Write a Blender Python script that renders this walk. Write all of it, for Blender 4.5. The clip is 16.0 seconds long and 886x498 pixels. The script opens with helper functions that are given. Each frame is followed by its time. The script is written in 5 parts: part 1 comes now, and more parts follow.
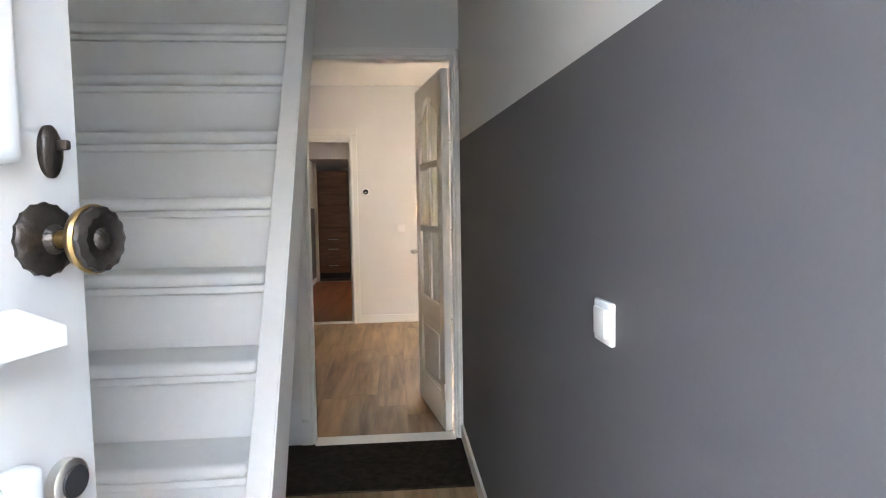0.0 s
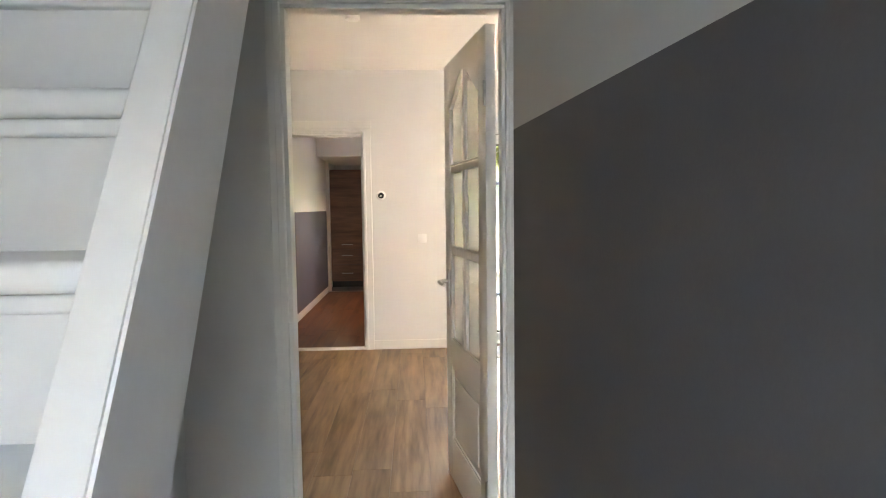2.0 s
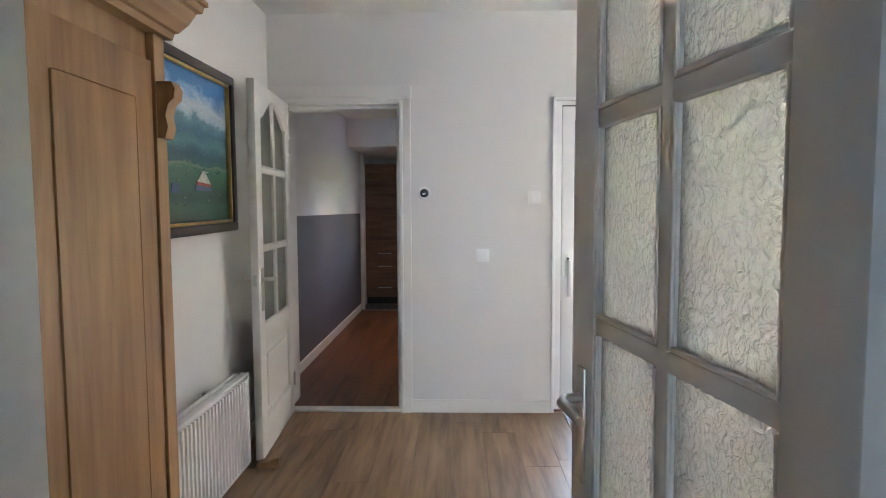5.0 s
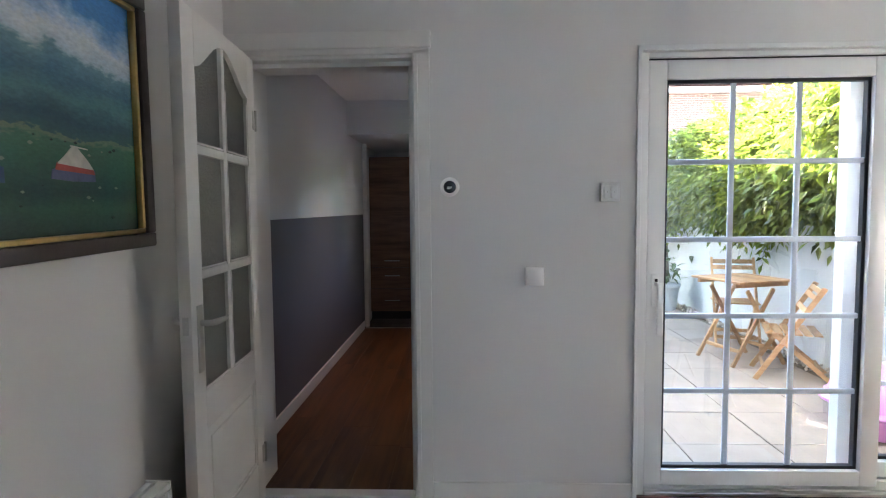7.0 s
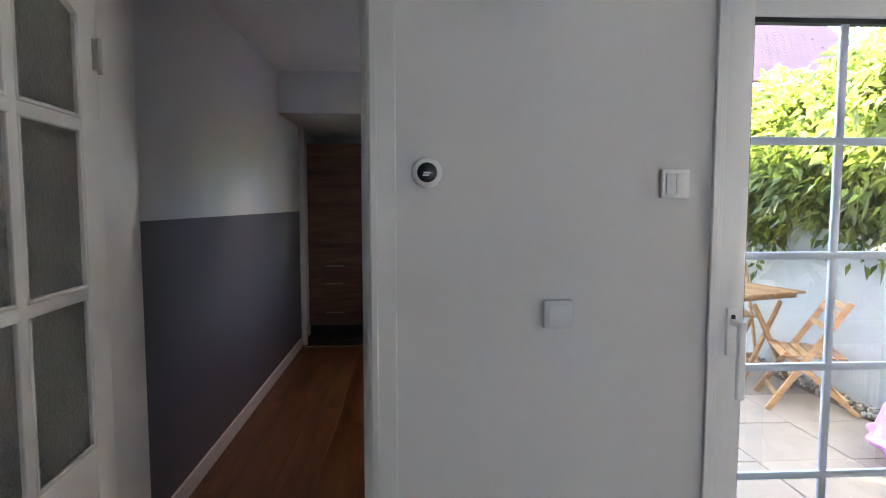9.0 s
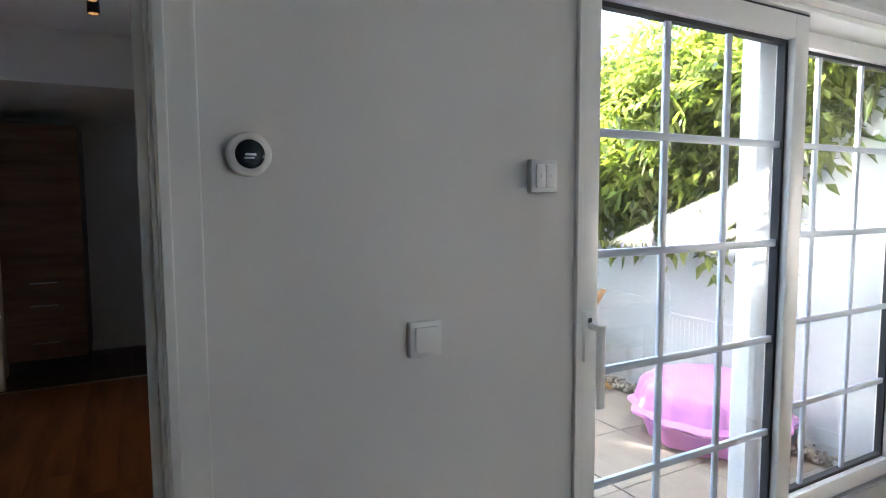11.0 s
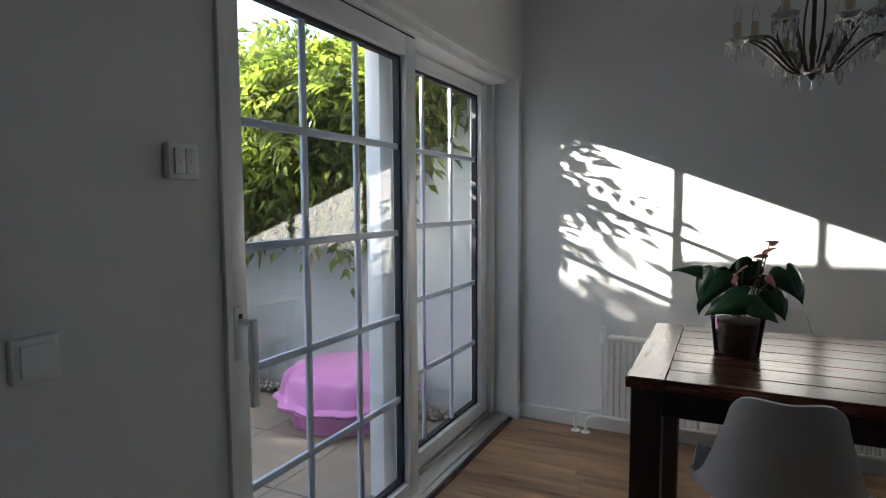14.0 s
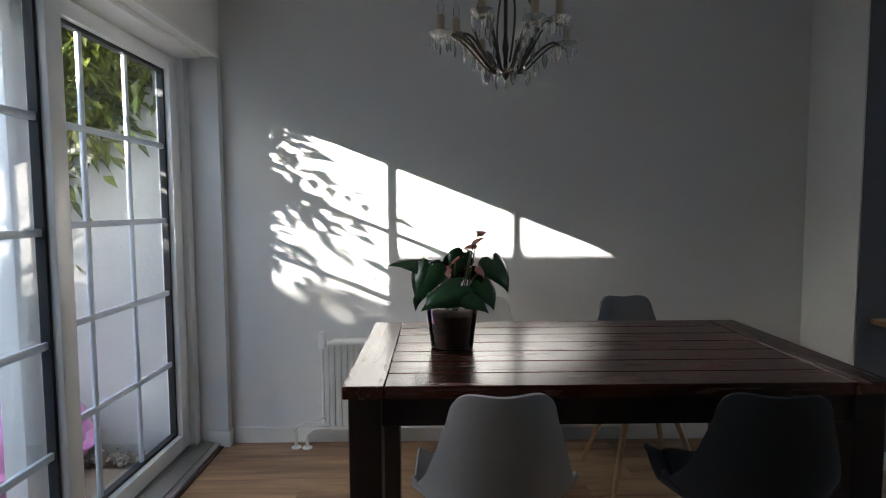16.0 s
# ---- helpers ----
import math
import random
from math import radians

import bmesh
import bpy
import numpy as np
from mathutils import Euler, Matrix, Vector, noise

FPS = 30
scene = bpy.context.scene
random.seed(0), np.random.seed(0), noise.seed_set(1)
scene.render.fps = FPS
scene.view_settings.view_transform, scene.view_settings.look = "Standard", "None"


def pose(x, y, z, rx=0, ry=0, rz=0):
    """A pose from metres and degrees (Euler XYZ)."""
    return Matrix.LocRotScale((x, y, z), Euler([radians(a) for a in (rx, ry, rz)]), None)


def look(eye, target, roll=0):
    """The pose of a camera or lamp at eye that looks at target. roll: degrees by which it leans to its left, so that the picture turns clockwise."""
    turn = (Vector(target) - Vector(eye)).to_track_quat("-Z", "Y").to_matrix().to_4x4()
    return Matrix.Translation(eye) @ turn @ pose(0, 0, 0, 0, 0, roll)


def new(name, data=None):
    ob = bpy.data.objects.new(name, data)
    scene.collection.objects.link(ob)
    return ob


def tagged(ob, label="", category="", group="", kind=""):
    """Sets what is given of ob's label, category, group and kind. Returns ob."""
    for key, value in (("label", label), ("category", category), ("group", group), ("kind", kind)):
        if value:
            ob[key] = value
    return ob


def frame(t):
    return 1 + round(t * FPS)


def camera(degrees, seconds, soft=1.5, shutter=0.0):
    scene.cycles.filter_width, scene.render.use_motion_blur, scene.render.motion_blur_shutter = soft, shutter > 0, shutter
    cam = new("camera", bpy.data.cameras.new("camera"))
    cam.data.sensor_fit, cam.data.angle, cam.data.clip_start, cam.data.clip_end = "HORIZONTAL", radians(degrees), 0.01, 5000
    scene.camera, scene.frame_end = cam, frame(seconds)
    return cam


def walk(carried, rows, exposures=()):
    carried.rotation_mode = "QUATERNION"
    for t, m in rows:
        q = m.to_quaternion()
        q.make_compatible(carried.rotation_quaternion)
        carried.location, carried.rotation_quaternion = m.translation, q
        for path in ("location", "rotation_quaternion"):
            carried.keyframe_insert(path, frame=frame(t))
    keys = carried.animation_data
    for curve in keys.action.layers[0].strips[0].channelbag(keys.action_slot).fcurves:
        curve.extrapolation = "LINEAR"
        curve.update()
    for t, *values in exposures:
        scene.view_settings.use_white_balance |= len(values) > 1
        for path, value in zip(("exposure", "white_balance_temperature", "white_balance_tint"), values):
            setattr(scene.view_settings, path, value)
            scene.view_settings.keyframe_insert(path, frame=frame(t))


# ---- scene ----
cam = camera(74.7, 16.0, soft=1.1)
PATH = [
    (0, (0.186, 0.574, 1.23), (0.349, 2.562, 1.093), -0.9),
    (0.5, (0.155, 0.793, 1.256), (0.291, 2.784, 1.111), -1.0),
    (1, (0.129, 1.009, 1.297), (0.246, 3.001, 1.158), -0.4),
    (1.5, (0.146, 1.282, 1.305), (0.254, 3.274, 1.159), -0.8),
    (2, (0.175, 1.553, 1.315), (0.274, 3.545, 1.171), -0.7),
    (2.5, (0.188, 1.797, 1.304), (0.233, 3.792, 1.165), -0.5),
    (3, (0.169, 2.104, 1.313), (0.165, 4.099, 1.173), -0.4),
    (3.5, (0.148, 2.358, 1.313), (0.117, 4.353, 1.172), -0.6),
    (4, (0.126, 2.629, 1.335), (0.082, 4.624, 1.193), -0.6),
    (4.2, (0.124, 2.737, 1.331), (0.075, 4.731, 1.191), -0.3),
    (6.3, (0.016, 3.951, 1.321), (-0.057, 5.945, 1.185), -0.5),
    (6.5, (0.001, 4.059, 1.315), (-0.077, 6.052, 1.177), -0.5),
    (7, (-0.051, 4.335, 1.333), (-0.13, 6.329, 1.194), -0.5),
    (7.5, (-0.077, 4.607, 1.326), (-0.145, 6.601, 1.187), -0.5),
    (8, (-0.085, 4.865, 1.342), (-0.142, 6.859, 1.2), -0.5),
    (8.2, (-0.087, 4.959, 1.342), (-0.143, 6.953, 1.198), -0.4),
    (10.3, (-0.319, 5.65, 1.321), (0.337, 7.534, 1.174), -0.4),
    (10.5, (-0.32, 5.677, 1.315), (0.41, 7.534, 1.18), -0.6),
    (11, (-0.324, 5.754, 1.337), (0.624, 7.507, 1.174), -0.3),
    (11.5, (-0.332, 5.807, 1.319), (0.843, 7.418, 1.163), -0.4),
    (12, (-0.345, 5.822, 1.311), (1.024, 7.272, 1.157), -0.5),
    (12.5, (-0.355, 5.839, 1.308), (1.171, 7.123, 1.152), -0.4),
    (13, (-0.364, 5.837, 1.308), (1.268, 6.981, 1.149), -0.3),
    (13.5, (-0.356, 5.831, 1.304), (1.363, 6.842, 1.146), -0.3),
    (14, (-0.339, 5.808, 1.301), (1.453, 6.685, 1.145), -0.3),
    (14.5, (-0.313, 5.781, 1.296), (1.547, 6.498, 1.139), -0.4),
    (15, (-0.245, 5.764, 1.268), (1.682, 6.278, 1.112), -0.5),
    (15.5, (-0.156, 5.779, 1.258), (1.821, 6.037, 1.101), -0.4),
    (16, (-0.06, 5.818, 1.255), (1.935, 5.794, 1.109), -0.3),
]
walk(cam, [(t, look(eye, target, roll)) for t, eye, target, roll in PATH],
     exposures=[(0.0, 6.45, 9300, 20), (0.5, 6.7, 9500, 20), (1.5, 6.5, 9300, 18), (2.0, 6.75, 9300, 17), (2.5, 6.85, 9300, 16), (3.2, 6.85, 8700, 15), (4.2, 6.55, 7400, 13), (6.5, 5.22, 6550, 13), (8.2, 5.18, 6500, 13), (10.5, 5.05, 6600, 11), (11.5, 4.45, 6550, 10), (12.0, 4.05, 6550, 10), (13.0, 3.35, 6500, 10), (14.0, 3.27, 6500, 10), (16.0, 3.5, 6450, 10)])

# ---- world, sun, lamps ----
SUN_WAY = Vector((-0.485, 1.0, 0.40)).normalized()      # towards the sun
world = bpy.data.worlds.new("sky")
scene.world = world
world.use_nodes = True
wn = world.node_tree.nodes
sky = wn.new("ShaderNodeTexSky")
sky.sky_type = "NISHITA"
sky.sun_disc = False
sky.sun_elevation = math.asin(SUN_WAY.z)
sky.sun_rotation = math.atan2(SUN_WAY.x, SUN_WAY.y)
wn["Background"].inputs["Strength"].default_value = 0.12
world.node_tree.links.new(sky.outputs[0], wn["Background"].inputs["Color"])
sun_data = bpy.data.lights.new("sun", "SUN")
sun_data.energy, sun_data.angle, sun_data.color = 5.0, radians(0.5), (1.0, 0.96, 0.90)
sun = new("sun", sun_data)
sun.matrix_world = look(SUN_WAY * 30, (0, 0, 0))

# area lamps added for street daylight, in the front door and the unseen front window
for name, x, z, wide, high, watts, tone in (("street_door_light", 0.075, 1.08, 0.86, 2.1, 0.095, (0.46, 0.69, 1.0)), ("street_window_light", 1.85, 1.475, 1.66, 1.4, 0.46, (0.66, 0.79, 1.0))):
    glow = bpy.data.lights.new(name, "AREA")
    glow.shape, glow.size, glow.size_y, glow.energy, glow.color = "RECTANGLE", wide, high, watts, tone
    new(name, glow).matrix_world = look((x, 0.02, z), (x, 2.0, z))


# ---- materials ----
def shade(name, colour, rough=0.5, metal=0.0, vary=0.06, size=3.0, fine=60.0, bump=0.05, spec=0.5, island=0.0, coat=0.0):
    """A painted, plastered or otherwise plain surface: two scales of variation in tone and a fine relief."""
    m = bpy.data.materials.new(name)
    m.use_nodes = True
    n, l = m.node_tree.nodes, m.node_tree.links
    p = n["Principled BSDF"]
    co = n.new("ShaderNodeTexCoord")
    big, small = n.new("ShaderNodeTexNoise"), n.new("ShaderNodeTexNoise")
    big.inputs["Scale"].default_value, small.inputs["Scale"].default_value = size, fine
    big.inputs["Detail"].default_value = small.inputs["Detail"].default_value = 4
    for t in (big, small):
        l.new(co.outputs["Object"], t.inputs["Vector"])
    mixed = n.new("ShaderNodeMath")
    mixed.operation = "MULTIPLY_ADD"
    l.new(big.outputs[0], mixed.inputs[0])
    mixed.inputs[1].default_value = 0.7
    half = n.new("ShaderNodeMath")
    half.operation = "MULTIPLY"
    half.inputs[1].default_value = 0.3
    l.new(small.outputs[0], half.inputs[0])
    l.new(half.outputs[0], mixed.inputs[2])
    ramp = n.new("ShaderNodeMapRange")
    ramp.inputs["From Min"].default_value, ramp.inputs["From Max"].default_value = 0.3, 0.7
    ramp.inputs["To Min"].default_value, ramp.inputs["To Max"].default_value = 1 - vary, 1 + vary
    l.new(mixed.outputs[0], ramp.inputs["Value"])
    tone = n.new("ShaderNodeMixRGB")
    tone.blend_type = "MULTIPLY"
    tone.inputs[0].default_value = 1
    tone.inputs[1].default_value = (*colour, 1)
    l.new(ramp.outputs[0], tone.inputs[2])
    out = tone.outputs[0]
    if island:
        info = n.new("ShaderNodeNewGeometry") if island > 0 else n.new("ShaderNodeObjectInfo")
        r2 = n.new("ShaderNodeMapRange")
        r2.inputs["To Min"].default_value, r2.inputs["To Max"].default_value = 1 - abs(island), 1 + abs(island)
        l.new(info.outputs["Random Per Island" if island > 0 else "Random"], r2.inputs["Value"])
        t2 = n.new("ShaderNodeMixRGB")
        t2.blend_type = "MULTIPLY"
        t2.inputs[0].default_value = 1
        l.new(out, t2.inputs[1])
        l.new(r2.outputs[0], t2.inputs[2])
        out = t2.outputs[0]
    l.new(out, p.inputs["Base Color"])
    p.inputs["Roughness"].default_value, p.inputs["Metallic"].default_value = rough, metal
    p.inputs["Specular IOR Level"].default_value = spec
    p.inputs["Coat Weight"].default_value = coat
    if bump:
        b = n.new("ShaderNodeBump")
        b.inputs["Strength"].default_value, b.inputs["Distance"].default_value = bump, 0.004
        l.new(small.outputs[0], b.inputs["Height"])
        l.new(b.outputs[0], p.inputs["Normal"])
    return m


def wood(name, dark, light, rough=0.4, axis="Y", size=1.0, spec=0.5, piece=0.12, grain=26.0, coat=0.0):
    """Wood whose grain runs along an axis, with streaks, knots and a tone of its own for every piece."""
    m = bpy.data.materials.new(name)
    m.use_nodes = True
    n, l = m.node_tree.nodes, m.node_tree.links
    p = n["Principled BSDF"]
    co, place, info = n.new("ShaderNodeTexCoord"), n.new("ShaderNodeMapping"), n.new("ShaderNodeObjectInfo")
    stretch = {"X": (0.1, 1, 1), "Y": (1, 0.1, 1), "Z": (1, 1, 0.1)}[axis]
    place.inputs["Scale"].default_value = [size * v for v in stretch]
    l.new(co.outputs["Object"], place.inputs["Vector"])
    shift = n.new("ShaderNodeMath")
    shift.operation = "MULTIPLY"
    shift.inputs[1].default_value = 37.0
    l.new(info.outputs["Random"], shift.inputs[0])
    streak, broad = n.new("ShaderNodeTexNoise"), n.new("ShaderNodeTexNoise")
    streak.noise_dimensions = broad.noise_dimensions = "4D"
    streak.inputs["Scale"].default_value, broad.inputs["Scale"].default_value = grain * 3.5, grain * 0.8
    streak.inputs["Detail"].default_value, broad.inputs["Detail"].default_value = 6, 4
    broad.inputs["Distortion"].default_value = 0.8
    for t in (streak, broad):
        l.new(place.outputs[0], t.inputs["Vector"])
        l.new(shift.outputs[0], t.inputs["W"])
    both = n.new("ShaderNodeMixRGB")
    both.inputs[0].default_value = 0.62
    l.new(streak.outputs[0], both.inputs[1])
    l.new(broad.outputs[0], both.inputs[2])
    ramp = n.new("ShaderNodeValToRGB")
    ramp.color_ramp.elements[0].position, ramp.color_ramp.elements[1].position = 0.34, 0.64
    ramp.color_ramp.elements[0].color, ramp.color_ramp.elements[1].color = (*dark, 1), (*light, 1)
    l.new(both.outputs[0], ramp.inputs[0])
    r2 = n.new("ShaderNodeMapRange")
    r2.inputs["To Min"].default_value, r2.inputs["To Max"].default_value = 1 - piece, 1 + piece
    l.new(info.outputs["Random"], r2.inputs["Value"])
    t2 = n.new("ShaderNodeMixRGB")
    t2.blend_type = "MULTIPLY"
    t2.inputs[0].default_value = 1
    l.new(ramp.outputs[0], t2.inputs[1])
    l.new(r2.outputs[0], t2.inputs[2])
    l.new(t2.outputs[0], p.inputs["Base Color"])
    rr = n.new("ShaderNodeMapRange")
    rr.inputs["To Min"].default_value, rr.inputs["To Max"].default_value = rough - 0.08, rough + 0.1
    l.new(streak.outputs[0], rr.inputs["Value"])
    l.new(rr.outputs[0], p.inputs["Roughness"])
    p.inputs["Specular IOR Level"].default_value = spec
    p.inputs["Coat Weight"].default_value = coat
    b = n.new("ShaderNodeBump")
    b.inputs["Strength"].default_value, b.inputs["Distance"].default_value = 0.12, 0.002
    l.new(streak.outputs[0], b.inputs["Height"])
    l.new(b.outputs[0], p.inputs["Normal"])
    return m


def pane_glass(name, tint=(1, 1, 1), rough=0.0, ior=1.5, relief=0.0, body=0.0):
    """Thin clear or figured glass: what is behind shows through, and each face mirrors by Fresnel."""
    m = bpy.data.materials.new(name)
    m.use_nodes = True
    n, l = m.node_tree.nodes, m.node_tree.links
    n.remove(n["Principled BSDF"])
    clear, gloss, mix, fr = (n.new("ShaderNodeBsdf" + k) for k in ("Transparent", "Glossy", "Transparent", "Transparent"))
    n.remove(mix), n.remove(fr)
    mix, fr = n.new("ShaderNodeMixShader"), n.new("ShaderNodeFresnel")
    fr.inputs["IOR"].default_value = ior
    clear.inputs["Color"].default_value = (*tint, 1)
    gloss.inputs["Roughness"].default_value = rough
    l.new(fr.outputs[0], mix.inputs[0])
    l.new(gloss.outputs[0], mix.inputs[2])
    through_it = clear.outputs[0]
    if body:
        soft, m2 = n.new("ShaderNodeBsdfTranslucent"), n.new("ShaderNodeMixShader")
        soft.inputs["Color"].default_value = (0.92, 0.93, 0.88, 1)
        m2.inputs[0].default_value = body
        n.remove(clear)
        clear = n.new("ShaderNodeBsdfRefraction")
        clear.inputs["Color"].default_value = (*tint, 1)
        clear.inputs["Roughness"].default_value, clear.inputs["IOR"].default_value = 0.24, 1.25
        l.new(clear.outputs[0], m2.inputs[1])
        l.new(soft.outputs[0], m2.inputs[2])
        through_it = m2.outputs[0]
        co, tex, b = n.new("ShaderNodeTexCoord"), n.new("ShaderNodeTexNoise"), n.new("ShaderNodeBump")
        tex.inputs["Scale"].default_value, tex.inputs["Detail"].default_value = 62, 3
        tex.inputs["Distortion"].default_value = 1.2
        l.new(co.outputs["Object"], tex.inputs["Vector"])
        l.new(tex.outputs[0], b.inputs["Height"])
        b.inputs["Strength"].default_value, b.inputs["Distance"].default_value = 1.0, 0.010
        for node in (gloss, soft, fr, clear):
            l.new(b.outputs[0], node.inputs["Normal"])
    l.new(through_it, mix.inputs[1])
    l.new(mix.outputs[0], n["Material Output"].inputs["Surface"])
    return m


WHITE_WALL = shade("white_wall_paint", (0.76, 0.752, 0.735), 0.75, vary=0.02, size=1.3, fine=140, bump=0.10, spec=0.3)
CEILING = shade("ceiling_paint", (0.82, 0.81, 0.79), 0.8, vary=0.02, size=1.0, fine=110, bump=0.08, spec=0.2)
GREY_WALL = shade("grey_wall_paint", (0.132, 0.129, 0.137), 0.62, vary=0.05, size=1.6, fine=130, bump=0.10, spec=0.35)
TRIM = shade("white_gloss_trim", (0.80, 0.79, 0.76), 0.32, vary=0.03, size=4, fine=45, bump=0.03)
STAIR = shade("white_stair_paint", (0.78, 0.78, 0.77), 0.38, vary=0.04, size=3, fine=50, bump=0.04)
DOOR_PAINT = shade("door_paint", (0.77, 0.755, 0.72), 0.33, vary=0.03, size=4, fine=45, bump=0.03)
FRONT_PAINT = shade("front_door_paint", (0.70, 0.72, 0.73), 0.4, vary=0.03, size=4, fine=40, bump=0.03)
PVC = shade("white_upvc", (0.82, 0.82, 0.81), 0.28, vary=0.015, size=3, fine=80, bump=0.01)
BAR = shade("grey_blue_glazing_bar", (0.60, 0.66, 0.74), 0.35, vary=0.02, size=3, fine=60, bump=0.0)
GASKET = shade("black_rubber", (0.02, 0.02, 0.022), 0.6, vary=0.1, bump=0.02)
PLASTIC = shade("white_plastic", (0.86, 0.86, 0.85), 0.35, vary=0.02, bump=0.01)
PLASTER = shade("garden_render", (0.48, 0.50, 0.50), 0.85, vary=0.16, size=1.1, fine=38, bump=0.35, spec=0.2)
PAVING = shade("sand_paving", (0.29, 0.235, 0.185), 0.85, vary=0.12, size=4, fine=70, bump=0.3, spec=0.2, island=-0.08)
SOIL = shade("gravelly_soil", (0.17, 0.14, 0.11), 0.95, vary=0.35, size=9, fine=60, bump=0.8, spec=0.1)
PEBBLE = shade("pebble_stone", (0.36, 0.33, 0.29), 0.8, vary=0.2, size=9, fine=60, bump=0.3, island=0.5)
BRICK = shade("brown_brick", (0.15, 0.09, 0.075), 0.85, vary=0.15, size=4, fine=50, bump=0.3, island=0.18)
MORTAR = shade("pale_mortar", (0.40, 0.38, 0.35), 0.9, vary=0.1, bump=0.3)
ROOFTILE = shade("red_roof_tile", (0.13, 0.055, 0.05), 0.7, vary=0.15, size=4, fine=40, bump=0.2, island=0.15)
STEEL = shade("brushed_steel", (0.62, 0.61, 0.58), 0.28, metal=1.0, vary=0.05, bump=0.02)
CHROME = shade("polished_chrome", (0.75, 0.75, 0.74), 0.1, metal=1.0, vary=0.02, bump=0.0)
BRASS = shade("aged_brass", (0.42, 0.27, 0.12), 0.3, metal=1.0, vary=0.25, size=20, fine=120, bump=0.15)
BRONZE = shade("dark_bronze", (0.06, 0.05, 0.045), 0.35, metal=0.8, vary=0.35, size=25, fine=120, bump=0.3)
LAMINATE = wood("oak_laminate", (0.115, 0.060, 0.030), (0.43, 0.265, 0.148), 0.42, "Y", 1.0, piece=0.06, grain=9)
DARKWOOD = wood("dark_stained_table", (0.030, 0.0125, 0.008), (0.105, 0.034, 0.019), 0.25, "Y", 1.0, piece=0.06, grain=16)
DARKWOOD_X = wood("dark_stained_across", (0.030, 0.0125, 0.008), (0.105, 0.034, 0.019), 0.25, "X", 1.0, piece=0.06, grain=16)
# darker than the two above; grain upright, for legs, aprons and carcass
DARKWOOD_Z = wood("darker_wood_upright", (0.009, 0.005, 0.004), (0.028, 0.013, 0.009), 0.4, "Z", 1.0, piece=0.1, grain=16)
PINE = wood("waxed_pine", (0.26, 0.13, 0.055), (0.46, 0.27, 0.13), 0.45, "Z", 1.0, piece=0.08, grain=14)
PINE_Y = wood("waxed_pine_lengthwise", (0.26, 0.13, 0.055), (0.46, 0.27, 0.13), 0.45, "Y", 1.0, piece=0.08, grain=14)
ACACIA = wood("oiled_acacia", (0.25, 0.125, 0.05), (0.46, 0.27, 0.13), 0.5, "Y", 1.0, piece=0.2, grain=18)
BEECH = wood("beech_leg", (0.32, 0.19, 0.10), (0.48, 0.31, 0.18), 0.4, "Z", 1.0, piece=0.1, grain=18)
# the oak laminate in darker, redder tones, for the passage floor
LAMINATE_RED = wood("reddish_laminate", (0.050, 0.020, 0.009), (0.210, 0.098, 0.046), 0.42, "Y", 1.0, piece=0.06, grain=9)
CABINET = wood("walnut_front", (0.11, 0.055, 0.031), (0.26, 0.135, 0.078), 0.42, "X", 1.0, piece=0.1, grain=14)
GLASS = pane_glass("window_glass", (0.97, 0.985, 0.98), ior=2.2)
FIGURED = pane_glass("figured_glass", (0.97, 0.975, 0.95), rough=0.10, ior=1.25, body=0.55)
TILE_DARK = shade("dark_floor_tile", (0.05, 0.052, 0.058), 0.35, vary=0.15, size=5, fine=60, bump=0.05, island=-0.1)


# ---- building helpers ----
def box(bm, x0, y0, z0, x1, y1, z1, m=None):
    v = [bm.verts.new(c) for c in ((x0, y0, z0), (x1, y0, z0), (x1, y1, z0), (x0, y1, z0), (x0, y0, z1), (x1, y0, z1), (x1, y1, z1), (x0, y1, z1))]
    f = [bm.faces.new([v[i] for i in q]) for q in ((3, 2, 1, 0), (4, 5, 6, 7), (0, 1, 5, 4), (1, 2, 6, 5), (2, 3, 7, 6), (3, 0, 4, 7))]
    if m is not None:
        bmesh.ops.transform(bm, matrix=m, verts=v)
    return v, f


def soft_box(bm, x0, y0, z0, x1, y1, z1, r=0.004, seg=2, m=None):
    v, f = box(bm, x0, y0, z0, x1, y1, z1, m)
    edges = {e for face in f for e in face.edges}
    bmesh.ops.bevel(bm, geom=list(edges), offset=r, segments=seg, profile=0.5, affect="EDGES")


def rod(bm, a, b, r0, r1=None, n=12):
    a, b = Vector(a), Vector(b)
    way = b - a
    m = Matrix.Translation((a + b) / 2) @ way.to_track_quat("Z", "Y").to_matrix().to_4x4()
    bmesh.ops.create_cone(bm, cap_ends=True, segments=n, radius1=r0, radius2=r0 if r1 is None else r1, depth=way.length, matrix=m)


def tube(bm, path, r, n=8):
    """A pipe through the points of path."""
    rings = []
    pts = [Vector(p) for p in path]
    for i, p in enumerate(pts):
        way = (pts[min(i + 1, len(pts) - 1)] - pts[max(i - 1, 0)]).normalized()
        side = way.cross(Vector((0.31, 0.17, 0.93)) if abs(way.z) < 0.9 else Vector((1, 0.2, 0))).normalized()
        up = side.cross(way)
        rr = r[i] if isinstance(r, (list, tuple)) else r
        rings.append([bm.verts.new(p + rr * (math.cos(a) * side + math.sin(a) * up)) for a in (2 * math.pi * k / n for k in range(n))])
    for ra, rb in zip(rings, rings[1:]):
        for k in range(n):
            bm.faces.new((ra[k], ra[(k + 1) % n], rb[(k + 1) % n], rb[k]))
    bm.faces.new(rings[0][::-1]), bm.faces.new(rings[-1])


